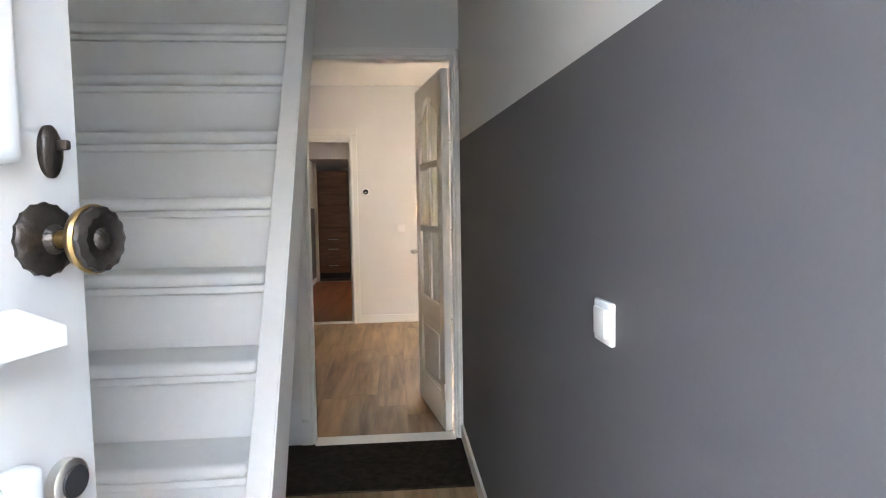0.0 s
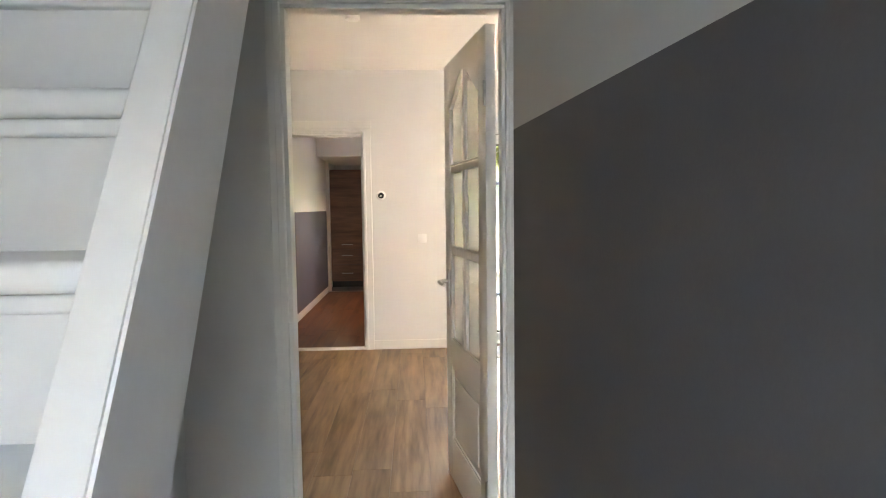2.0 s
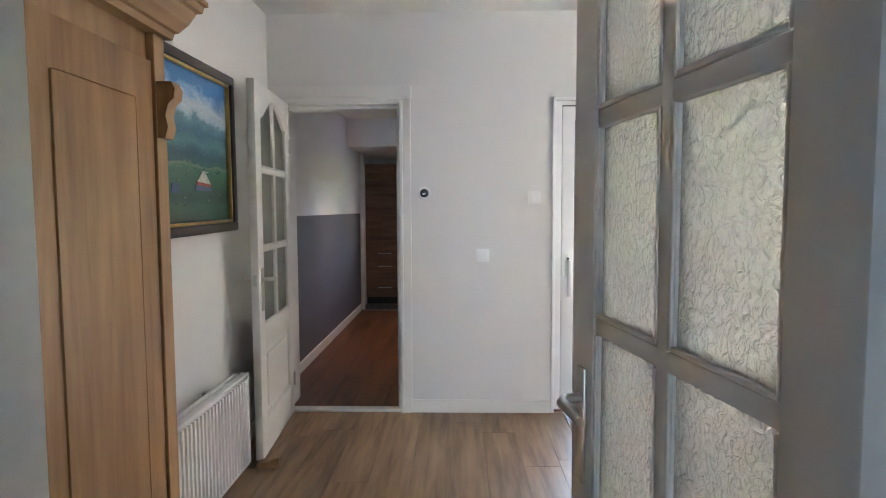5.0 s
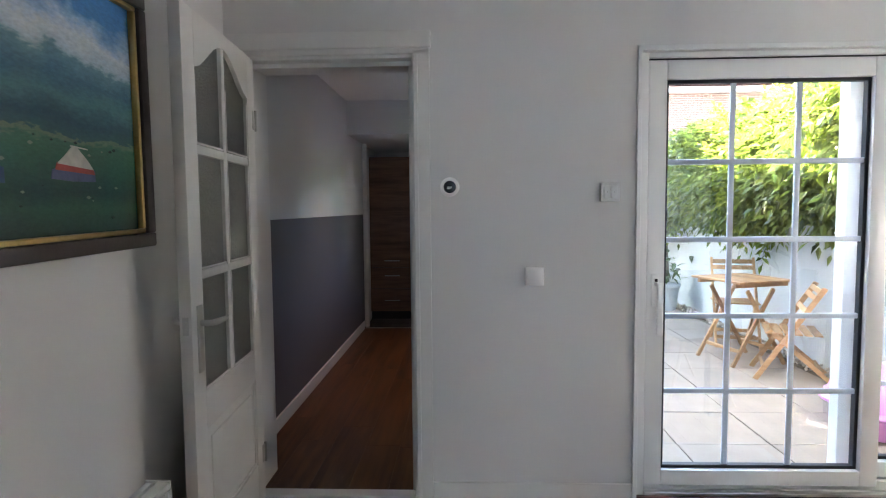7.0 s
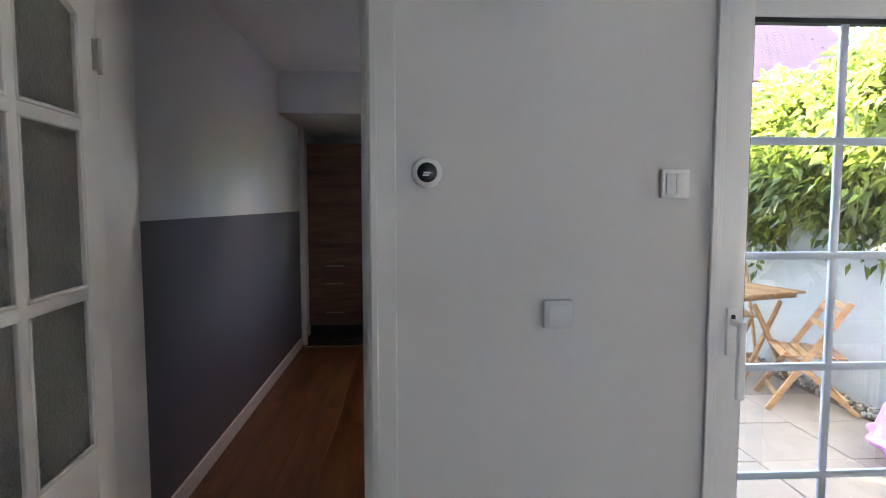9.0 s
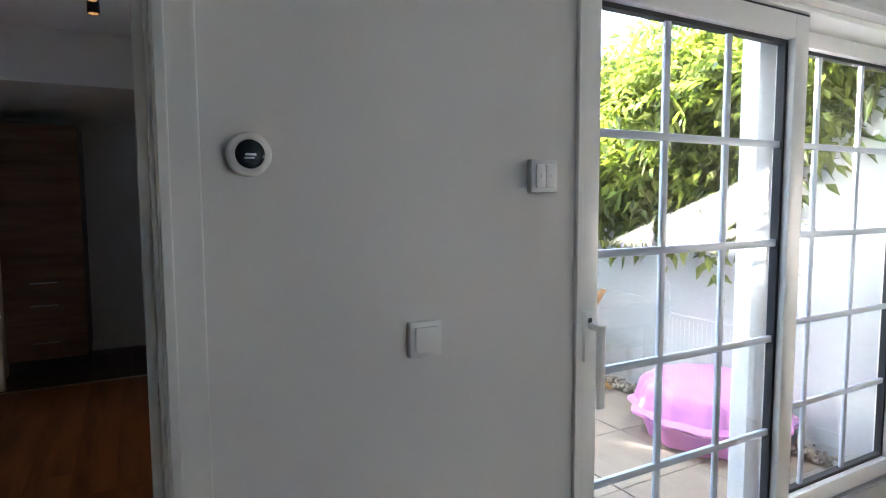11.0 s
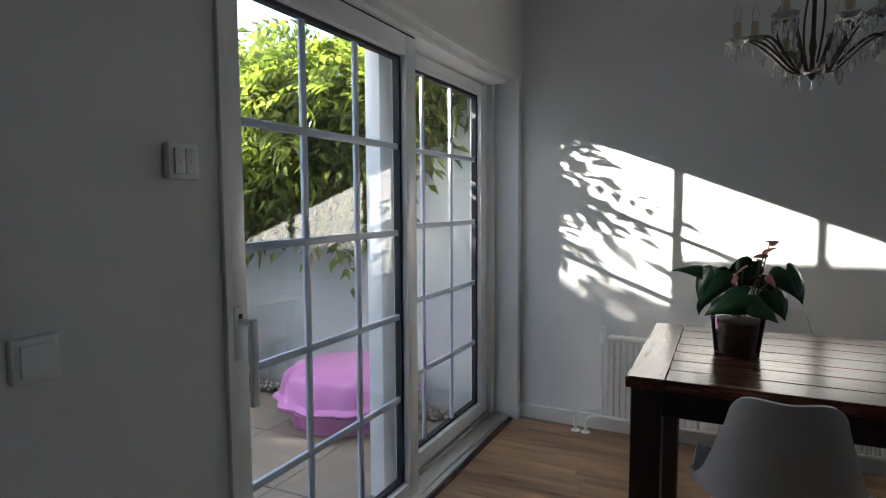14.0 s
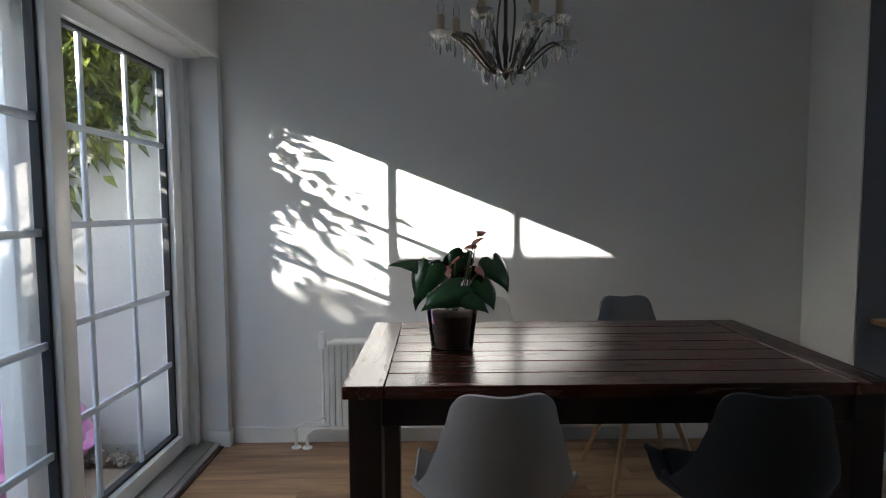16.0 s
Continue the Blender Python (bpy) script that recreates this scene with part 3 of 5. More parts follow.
def front_door():
    u = Vector((0.216, 0.87, 0)).normalized()
    d = thing("front_door", along(-0.290, 0.208, 0.006, u.x, u.y), "white painted front door standing open with aged brass knob", "door")
    w, h, t = 0.90, 2.08, 0.05
    bm = bmesh.new()
    soft_box(bm, 0, 0, 0, w, t, h, r=0.004)
    part("leaf", bm, FRONT_PAINT, d, "", True)
    for z0, z1 in ((1.26, 1.95), (0.25, 1.045)):
        bm = bmesh.new()
        for b in ((0.13, -0.022, z0, 0.165, 0.002, z1), (w - 0.103, -0.022, z0, w - 0.071, 0.002, z1), (0.165, -0.022, z0, w - 0.103, 0.002, z0 + 0.035), (0.165, -0.022, z1 - 0.035, w - 0.103, 0.002, z1)):
            soft_box(bm, *b, r=0.008, seg=3)
        soft_box(bm, 0.21, -0.010, z0 + 0.08, w - 0.21, 0.002, z1 - 0.08, r=0.006)
        part("panel_moulding", bm, FRONT_PAINT, d, "raised panel moulding", True)
    bm = bmesh.new()
    prism(bm, [(-0.040, 1.131), (0.002, 1.131), (0.002, 1.157), (-0.040, 1.145)], w - 0.167, pose(0.10, 0, 0, 0, 0, -90) @ Matrix.Diagonal((-1, 1, 1, 1)))
    part("ledge", bm, FRONT_PAINT, d, "white painted ledge")
    bm = bmesh.new()
    face = pose(w - 0.0395, 0, 1.2055, 90) @ Matrix.Scale(0.73, 4)
    lathe(bm, [(0.0385, 0.0), (0.0385, 0.004), (0.034, 0.009), (0.026, 0.011), (0.016, 0.013), (0.012, 0.02)], 48, face, 16, 0.03)
    part("rosette", bm, BRONZE, d, "dark bronze rosette", True)
    bm = bmesh.new()
    lathe(bm, [(0.0095, 0.012), (0.0095, 0.036), (0.013, 0.040), (0.026, 0.046), (0.034, 0.053), (0.0365, 0.060), (0.035, 0.064)], 40, face)
    knob = part("knob", bm, BRASS, d, "aged brass knob", True)
    bm = bmesh.new()
    lathe(bm, [(0.034, 0.0645), (0.033, 0.069), (0.026, 0.073), (0.022, 0.070), (0.012, 0.069), (0.010, 0.072), (0.004, 0.074)], 48, face, 14, 0.035)
    part("knob_face", bm, BRONZE, knob, "dark chased knob face", True)
    bm = bmesh.new()
    lathe(bm, [(0.021, 0.0), (0.021, 0.004), (0.017, 0.007), (0.006, 0.009)], 24, pose(w - 0.031, 0, 1.273, 90) @ Matrix.Diagonal((0.5, 0.98, 0.85, 1)))
    soft_box(bm, w - 0.032, -0.017, 1.274, w - 0.026, -0.006, 1.282, r=0.002)
    part("upper_lock", bm, BRONZE, d, "dark bronze lock plate", True)
    bm = bmesh.new()
    lathe(bm, [(0.026, 0.0), (0.026, 0.012), (0.022, 0.016), (0.012, 0.017)], 28, pose(w - 0.036, 0, 1.013, 90) @ Matrix.Scale(0.68, 4))
    part("lower_lock", bm, STEEL, d, "round steel lock", True)
    bm = bmesh.new()
    lathe(bm, [(0.019, 0.0165), (0.018, 0.019), (0.008, 0.02)], 24, pose(w - 0.036, 0, 1.013, 90) @ Matrix.Scale(0.68, 4))
    part("lock_core", bm, GASKET, d, "dark lock core", True)


front_door()


# ---- stairs and hall ----
def staircase():
    st = thing("staircase", Matrix(), "steep white painted wooden staircase with moulded nosings", "staircase")
    x0, x1, going, rise = -0.998, -0.1255, 0.120, 0.182
    for k in range(-2, 13):
        y, z = 2.098 + going * (k - 4), 1.270 + rise * (k - 4)
        bm = bmesh.new()
        soft_box(bm, x0, y, z - 0.032, x1, y + going + 0.045, z, r=0.013, seg=4)
        tread = part("tread", bm, STAIR, st, "", True)
        bm = bmesh.new()
        soft_box(bm, x0, y + 0.014, z - 0.052, x1, y + 0.036, z - 0.0325, r=0.005, seg=3)
        part("nosing_batten", bm, STAIR, tread, "", True)
        bm = bmesh.new()
        box(bm, x0, y + 0.03, (z - rise - 0.01 if k > -2 else 0.0), x1, y + 0.045, z - 0.033)
        part("riser", bm, STAIR, st)
    slope = 1.70
    for xa, xb in ((-0.125, -0.073),):
        bm = bmesh.new()
        low, high, deep = 2.03 - 1.17 / slope, 2.03 + (2.9 - 1.17) / slope, 0.185
        outline = [(low, 0.0), (high, 2.9), (high + deep, 2.9), (low + deep, 0.0)]
        va = [bm.verts.new((xa, y, z)) for y, z in outline]
        vb = [bm.verts.new((xb, y, z)) for y, z in outline]
        bm.faces.new(va), bm.faces.new(vb[::-1])
        for i in range(4):
            bm.faces.new((va[i], vb[i], vb[(i + 1) % 4], va[(i + 1) % 4]))
        bmesh.ops.bevel(bm, geom=bm.edges[:], offset=0.004, segments=2, affect="EDGES")
        part("stringer", bm, STAIR, st, "white painted stringer board", True)


staircase()
bm = bmesh.new()
prism(bm, [(2.0, 0.0), (HY - 0.002, 0.0), (HY - 0.002, 2.5), (3.0, 2.0), (2.33, 0.85), (2.0, 0.4)], 0.03, Matrix.Rotation(radians(90), 4, "Z") @ Matrix.Translation((0, 0.65, 0)))
tagged(part("wall_understairs", bm, WHITE_WALL), "cream panelled wall under the stairs", kind="structure")
cup = thing("meter_cupboard", pose(-0.649, 3.135, 0.729), "cream painted meter cupboard door with small steel knob", "cupboard")
slab("door", DOOR_PAINT, (0, 0, 0, 0.005, 0.29, 0.93), parent=cup, soft=0.003)
bm = bmesh.new()
lathe(bm, [(0.007, 0), (0.006, 0.016), (0.012, 0.02), (0.0135, 0.026), (0.010, 0.031), (0.004, 0.033)], 20, pose(0.005, 0.052, 0.545, 0, 90))
part("knob", bm, STEEL, cup, "small steel knob", True)
bm = bmesh.new()
for b in ((-0.0008, -0.004, -0.006, 0.0045, 0.292, 0.0), (-0.0008, 0.29, 0.0, 0.001, 0.292, 0.93), (-0.0008, -0.002, 0, 0.003, 0.0, 0.93)):
    box(bm, *b)
part("gap", bm, GASKET, cup, "dark gap round the door")
bell = thing("door_chime", pose(-0.649, 3.478, 1.143), "white plastic door chime on the wall", "door chime")
slab("housing", PLASTIC, (0, 0, 0, 0.055, 0.075, 0.072), parent=bell, soft=0.006, smooth=True)
for zz in (0.062, 0.006):
    slab("slot", GASKET, (0.012, -0.0006, zz, 0.044, 0.002, zz + 0.0035), parent=bell, label="dark slot")
tagged(slab("door_mat", shade("brown_coir", (0.035, 0.026, 0.02), 0.98, vary=0.4, size=30, fine=220, bump=1.0, spec=0.05), (-0.52, 3.05, 0.0005, 0.515, 3.585, 0.012), soft=0.003), "dark brown coir door mat on the hall floor", "door mat")


def rocker(name, m, label, keys=1, w=0.081, h=0.081, deep=0.019):
    s = thing(name, m, label, "switch")
    slab("plate", PLASTIC, (-w / 2, -deep, -h / 2, w / 2, 0, h / 2), parent=s, soft=0.0035, smooth=True)
    n = 1 if keys == 1 else 2
    for k in range(n):
        a, b = -w / 2 + 0.012 + k * (w - 0.024) / n, -w / 2 + 0.012 + (k + 1) * (w - 0.024) / n - (0.001 if k < n - 1 else 0)
        bm = bmesh.new()
        soft_box(bm, a, -deep - 0.0055, -h / 2 + 0.012, b, -deep + 0.001, h / 2 - 0.012, r=0.002)
        part("rocker", bm, PLASTIC, s, "", True)
        if keys == 2:
            slab("arrow", STEEL, ((a + b) / 2 - 0.0008, -deep - 0.0062, -0.004, (a + b) / 2 + 0.0008, -deep - 0.0053, 0.004), parent=s, label="small printed mark")
    return s


rocker("light_switch", pose(0.251, YF, 1.030), "white square rocker switch on the wall")
rocker("blind_switch", pose(0.579, YF, 1.398), "white double switch with small marks", 2)
rocker("light_switch", pose(HX - 0.003, 1.485, 1.043, 0, 0, -90), "white rocker switch on the grey wall", 1, 0.075, 0.070, 0.010)
th = thing("thermostat", pose(-0.12, YF, 1.427), "round white thermostat with dark glass dial", "thermostat")
bm = bmesh.new()
lathe(bm, [(0.036, 0.0), (0.039, 0.004), (0.042, 0.018), (0.041, 0.026), (0.036, 0.031), (0.028, 0.032)], 40, pose(0, 0, 0, 90))
part("ring", bm, PLASTIC, th, "white plastic ring", True)
bm = bmesh.new()
lathe(bm, [(0.0275, 0.0315), (0.026, 0.0335), (0.018, 0.036), (0.006, 0.037)], 32, pose(0, 0, 0, 90))
part("dial", bm, shade("black_glass", (0.02, 0.025, 0.03), 0.05, vary=0.02, bump=0), th, "dark glass dial", True)
slab("display", shade("display_print", (0.6, 0.65, 0.65), 0.3), (-0.010, -0.0385, -0.003, 0.010, -0.0368, 0.001), (-0.012, -0.0383, -0.009, 0.006, -0.0362, -0.006), parent=th, label="pale display bars")
strike = thing("strike_plate", pose(-0.287, YF + 0.03, 0.99), "brass strike plate in the door lining", "strike plate")
slab("plate", STEEL, (-0.0015, -0.012, -0.05, 0.0005, 0.012, 0.05), parent=strike, soft=0.0006)
slab("hole", GASKET, (-0.0022, -0.007, -0.012, -0.001, 0.007, 0.010), (-0.0022, -0.004, -0.035, -0.001, 0.004, -0.022), parent=strike, label="dark latch hole")
sm = bmesh.new()
lathe(sm, [(0.05, 0.0), (0.05, -0.018), (0.044, -0.028), (0.03, -0.031)], 32, pose(-0.2, 5.42, CEIL))
tagged(part("smoke_detector", sm, PLASTIC, smooth=True), "round white smoke detector under the ceiling", "smoke detector")


# ---- living room ----
def radiator(m, length, height, label, cols):
    """A panel radiator: local x along the wall, y out from it."""
    r = thing("radiator", m, label, "radiator")
    bm = bmesh.new()
    n = int(length / 0.033)
    step = length / n
    prof = []
    for i in range(n):
        a = i * step
        prof += [(a, 0.094), (a + step * 0.30, 0.094), (a + step * 0.42, 0.101), (a + step * 0.88, 0.101)]
    prof += [(length, 0.094)]
    va = [bm.verts.new((x, y, 0.02)) for x, y in prof]
    vb = [bm.verts.new((x, y, height - 0.03)) for x, y in prof]
    for i in range(len(prof) - 1):
        bm.faces.new((va[i], va[i + 1], vb[i + 1], vb[i]))
    soft_box(bm, 0, 0.060, 0, length, 0.093, height - 0.012, r=0.004)
    soft_box(bm, -0.002, 0.058, height - 0.03, length + 0.002, 0.099, height - 0.006, r=0.006)
    soft_box(bm, -0.002, 0.058, 0, length + 0.002, 0.099, 0.022, r=0.006)
    part("front_panel", bm, TRIM, r, "white ribbed steel panel", True)
    bm = bmesh.new()
    soft_box(bm, 0, 0.022, 0.01, length, 0.045, height - 0.01, r=0.004)
    part("back_panel", bm, TRIM, r, "", True)
    bm = bmesh.new()
    for x in np.arange(0.02, length - 0.02, 0.02):
        box(bm, x, 0.0455, 0.03, x + 0.003, 0.0595, height - 0.03)
    part("fins", bm, TRIM, r)
    for x in (-0.004, length):
        slab("end_plate", TRIM, (x, 0.02, 0.008, x + 0.004, 0.1, height - 0.004), parent=r, soft=0.0015)
    for x in (0.15, length - 0.15):
        slab("bracket", STEEL, (x, -cols, 0.06, x + 0.03, 0.022, height - 0.06), parent=r)
    return r


rr = radiator(pose(XR, 6.375, 0.10, 0, 0, -90) @ Matrix.Diagonal((1, -1, 1, 1)), 1.66, 0.475, "white panel radiator on the wall with exposed pipes", 0.0)
bm = bmesh.new()
soft_box(bm, -0.052, 0.060, 0.425, -0.018, 0.095, 0.485, r=0.006)
rod(bm, (-0.035, 0.0775, 0.485), (-0.035, 0.0775, 0.515), 0.0165, 0.0155, 16)
part("valve", bm, PLASTIC, rr, "white radiator valve", True)
bm = bmesh.new()
tube(bm, [(-0.035, 0.0775, 0.43), (-0.035, 0.0775, 0.06), (-0.04, 0.08, 0.045), (-0.06, 0.08, 0.036), (-0.13, 0.08, 0.034), (-0.165, 0.08, 0.02), (-0.18, 0.08, -0.01), (-0.18, 0.08, -0.099)], 0.0085, 10)
tube(bm, [(0.0, 0.078, 0.006), (-0.05, 0.08, 0.003), (-0.09, 0.082, -0.004), (-0.115, 0.084, -0.025), (-0.122, 0.085, -0.05), (-0.122, 0.085, -0.099)], 0.0085, 10)
soft_box(bm, -0.047, 0.066, 0.03, -0.023, 0.090, 0.056, r=0.004)
part("pipe", bm, TRIM, rr, "white painted heating pipe", True)
bm = bmesh.new()
for x, y in ((-0.18, 0.08), (-0.122, 0.085)):
    lathe(bm, [(0.026, -0.0995), (0.026, -0.096), (0.012, -0.092)], 24, pose(x, y, 0))
part("pipe_rosette", bm, PLASTIC, rr, "white floor rosette", True)
radiator(pose(XL, 4.98, 0.06, 0, 0, 90) @ Matrix.Diagonal((1, -1, 1, 1)) @ pose(0, 0.07, 0), 1.02, 0.465, "white ribbed panel radiator under the painting", 0.0705)

rug = bmesh.new()
bmesh.ops.create_grid(rug, x_segments=60, y_segments=34, size=1.0)
for v in rug.verts:
    n3 = noise.noise(Vector((v.co.x * 19, v.co.y * 13, 0)))
    v.co = Vector((1.17 + 0.40 * v.co.x, 6.69 + 0.20 * v.co.y, 0.010 + 0.006 * n3))
ext = bmesh.ops.extrude_face_region(rug, geom=rug.faces[:])
for v in [g for g in ext["geom"] if isinstance(g, bmesh.types.BMVert)]:
    v.co.z = 0.0008
tagged(part("rug", rug, shade("grey_shag", (0.30, 0.31, 0.32), 0.95, vary=0.35, size=25, fine=160, bump=1.0, spec=0.1), smooth=True), "small grey shaggy rug at the sliding door", "rug")


def landscape(y0, y1, z0, z1):
    """Oil paint on canvas: meadow, slopes, mountains, cloud and blue sky, blended with brushy noise."""
    m = bpy.data.materials.new("landscape_paint")
    m.use_nodes = True
    n, l = m.node_tree.nodes, m.node_tree.links
    p = n["Principled BSDF"]
    co, split = n.new("ShaderNodeTexCoord"), n.new("ShaderNodeSeparateXYZ")
    l.new(co.outputs["Object"], split.inputs[0])

    def op(kind, a, b):
        q = n.new("ShaderNodeMath")
        q.operation = kind
        for i, v in enumerate((a, b)):
            if isinstance(v, (int, float)):
                q.inputs[i].default_value = v
            else:
                l.new(v, q.inputs[i])
        return q.outputs[0]

    def brush(scale, stretch, turn, detail=5):
        mp, t = n.new("ShaderNodeMapping"), n.new("ShaderNodeTexNoise")
        mp.inputs["Rotation"].default_value, mp.inputs["Scale"].default_value = (radians(turn), 0, 0), (1, 1, stretch)
        t.inputs["Scale"].default_value, t.inputs["Detail"].default_value = scale, detail
        l.new(co.outputs["Object"], mp.inputs[0])
        l.new(mp.outputs[0], t.inputs["Vector"])
        return op("SUBTRACT", t.outputs[0], 0.5)
    a = op("DIVIDE", op("SUBTRACT", split.outputs["Y"], y0), y1 - y0)
    h = op("DIVIDE", op("SUBTRACT", split.outputs["Z"], z0), z1 - z0)
    tilt = op("MULTIPLY", op("SUBTRACT", a, 0.45), op("MULTIPLY", op("MULTIPLY", h, h), 0.16))
    rough_sky = op("ADD", op("MULTIPLY", op("POWER", h, 2.0), 0.42), 0.04)
    level = op("ADD", op("ADD", h, tilt), op("ADD", op("MULTIPLY", brush(6, 1.8, 32), rough_sky), op("MULTIPLY", brush(38, 3.0, 24), 0.06)))
    ramp = n.new("ShaderNodeValToRGB")
    stops = ((0.0, (0.010, 0.038, 0.030)), (0.10, (0.028, 0.088, 0.058)), (0.16, (0.012, 0.050, 0.044)), (0.27, (0.032, 0.110, 0.074)), (0.365, (0.060, 0.170, 0.105)), (0.385, (0.19, 0.24, 0.15)), (0.395, (0.040, 0.115, 0.120)),
             (0.46, (0.030, 0.085, 0.125)), (0.54, (0.095, 0.220, 0.230)), (0.62, (0.055, 0.150, 0.220)), (0.70, (0.130, 0.280, 0.360)), (0.725, (0.42, 0.55, 0.62)), (0.80, (0.62, 0.68, 0.72)), (0.86, (0.30, 0.46, 0.66)), (0.93, (0.055, 0.210, 0.50)))
    els = ramp.color_ramp.elements
    els[0].position, els[0].color = stops[0][0], (*stops[0][1], 1)
    els[1].position, els[1].color = stops[-1][0], (*stops[-1][1], 1)
    for at, c in stops[1:-1]:
        els.new(at).color = (*c, 1)
    l.new(level, ramp.inputs[0])
    dab, mul = n.new("ShaderNodeMixRGB"), op("ADD", op("MULTIPLY", brush(60, 2.5, 15, 3), 0.6), 1.0)
    dab.blend_type = "MULTIPLY"
    dab.inputs[0].default_value = 1
    l.new(ramp.outputs[0], dab.inputs[1])
    l.new(mul, dab.inputs[2])
    l.new(dab.outputs[0], p.inputs["Base Color"])
    p.inputs["Roughness"].default_value = 0.38
    bp = n.new("ShaderNodeBump")
    bp.inputs["Strength"].default_value, bp.inputs["Distance"].default_value = 0.5, 0.003
    l.new(mul, bp.inputs["Height"])
    l.new(bp.outputs[0], p.inputs["Normal"])
    return m


def painting():
    p = thing("framed_painting", pose(XL + 0.058, 5.19, 1.211, 0.85), "oil painting of a green mountain valley in a dark frame", "painting")
    w, h = 0.935, 0.757
    bm = bmesh.new()
    for b in ((0.0, 0, 0, 0.035, w, 0.042), (0.0, 0, h - 0.042, 0.035, w, h), (0.0, 0, 0.042, 0.035, 0.042, h - 0.042), (0.0, w - 0.042, 0.042, 0.035, w, h - 0.042)):
        soft_box(bm, *b, r=0.006, seg=2)
    part("frame", bm, shade("dark_frame", (0.045, 0.032, 0.028), 0.35, vary=0.2, size=9, fine=60, bump=0.1), p, "dark brown wooden frame", True)
    bm = bmesh.new()
    e, f = 0.042, 0.056
    for b in ((0.006, e, e, 0.026, w - e, f), (0.006, e, h - f, 0.026, w - e, h - e), (0.006, e, f, 0.026, f, h - f), (0.006, w - f, f, 0.026, w - e, h - f)):
        soft_box(bm, *b, r=0.004)
    part("gilt_slip", bm, shade("gilding", (0.62, 0.42, 0.16), 0.32, metal=0.8, vary=0.2, size=15, fine=80, bump=0.1), p, "gilt inner slip", True)
    bm = bmesh.new()
    box(bm, -0.05, 0.03, 0.03, 0.004, w - 0.03, h - 0.03)
    part("backing", bm, PINE, p)
    # the picture itself: bands of sky, cloud, mountains and meadow as raised layers of paint
    y0, y1, z0, z1 = 0.056, w - 0.056, 0.056, h - 0.056

    def layer(name, outline, colour, depth, vary=0.3, size=9.0):
        bm2 = bmesh.new()
        pts = [(y0 + (y1 - y0) * a, z0 + (z1 - z0) * b) for a, b in outline]
        va = [bm2.verts.new((0.005, y, z)) for y, z in pts]
        vb = [bm2.verts.new((0.004 + depth, y, z)) for y, z in pts]
        bm2.faces.new(vb)
        for i in range(len(pts)):
            bm2.faces.new((va[i], va[(i + 1) % len(pts)], vb[(i + 1) % len(pts)], vb[i]))
        part(name, bm2, shade("paint_" + name, colour, 0.45, vary=vary, size=size, fine=45, bump=0.5), p)

    bm = bmesh.new()
    box(bm, 0.0045, y0 - 0.003, z0 - 0.003, 0.006, y1 + 0.003, z1 + 0.003)
    part("canvas", bm, landscape(y0, y1, z0, z1), p, "painted canvas of a valley under clouds")
    layer("tent_base", [(0.564, 0.215), (0.66, 0.208), (0.768, 0.21), (0.766, 0.255), (0.60, 0.262), (0.57, 0.25)], (0.10, 0.11, 0.22), 0.0036, 0.25, 30.0)
    layer("tent_band", [(0.582, 0.25), (0.766, 0.238), (0.760, 0.262), (0.592, 0.278)], (0.42, 0.07, 0.05), 0.0039, 0.2, 30.0)
    layer("tent_roof", [(0.592, 0.274), (0.760, 0.258), (0.735, 0.292), (0.69, 0.338), (0.672, 0.349), (0.655, 0.338), (0.625, 0.305)], (0.60, 0.57, 0.50), 0.0042, 0.2, 30.0)
    layer("tent_pole", [(0.655, 0.344), (0.735, 0.338), (0.735, 0.343), (0.655, 0.350)], (0.60, 0.57, 0.50), 0.0043, 0.2)
    layer("far_tent", [(0.305, 0.195), (0.39, 0.192), (0.388, 0.245), (0.35, 0.262), (0.312, 0.25)], (0.035, 0.075, 0.16), 0.0034, 0.3, 30.0)
    r = random.Random(8)
    for k in range(34):
        a, b = r.uniform(0.03, 0.97), 0.33 + 0.03 * r.random() + 0.05 * abs(r.gauss(0, 0.3)) if k < 14 else 0.05 + 0.27 * r.random()
        q = 0.004 + 0.008 * r.random()
        tone = (0.012, 0.03, 0.02) if k % 3 else (0.22, 0.25, 0.19)
        layer("brush_dab", [(a - q, b), (a, b - 0.6 * q), (a + q, b), (a, b + 0.7 * q)], tone, 0.0030, 0.3)


painting()


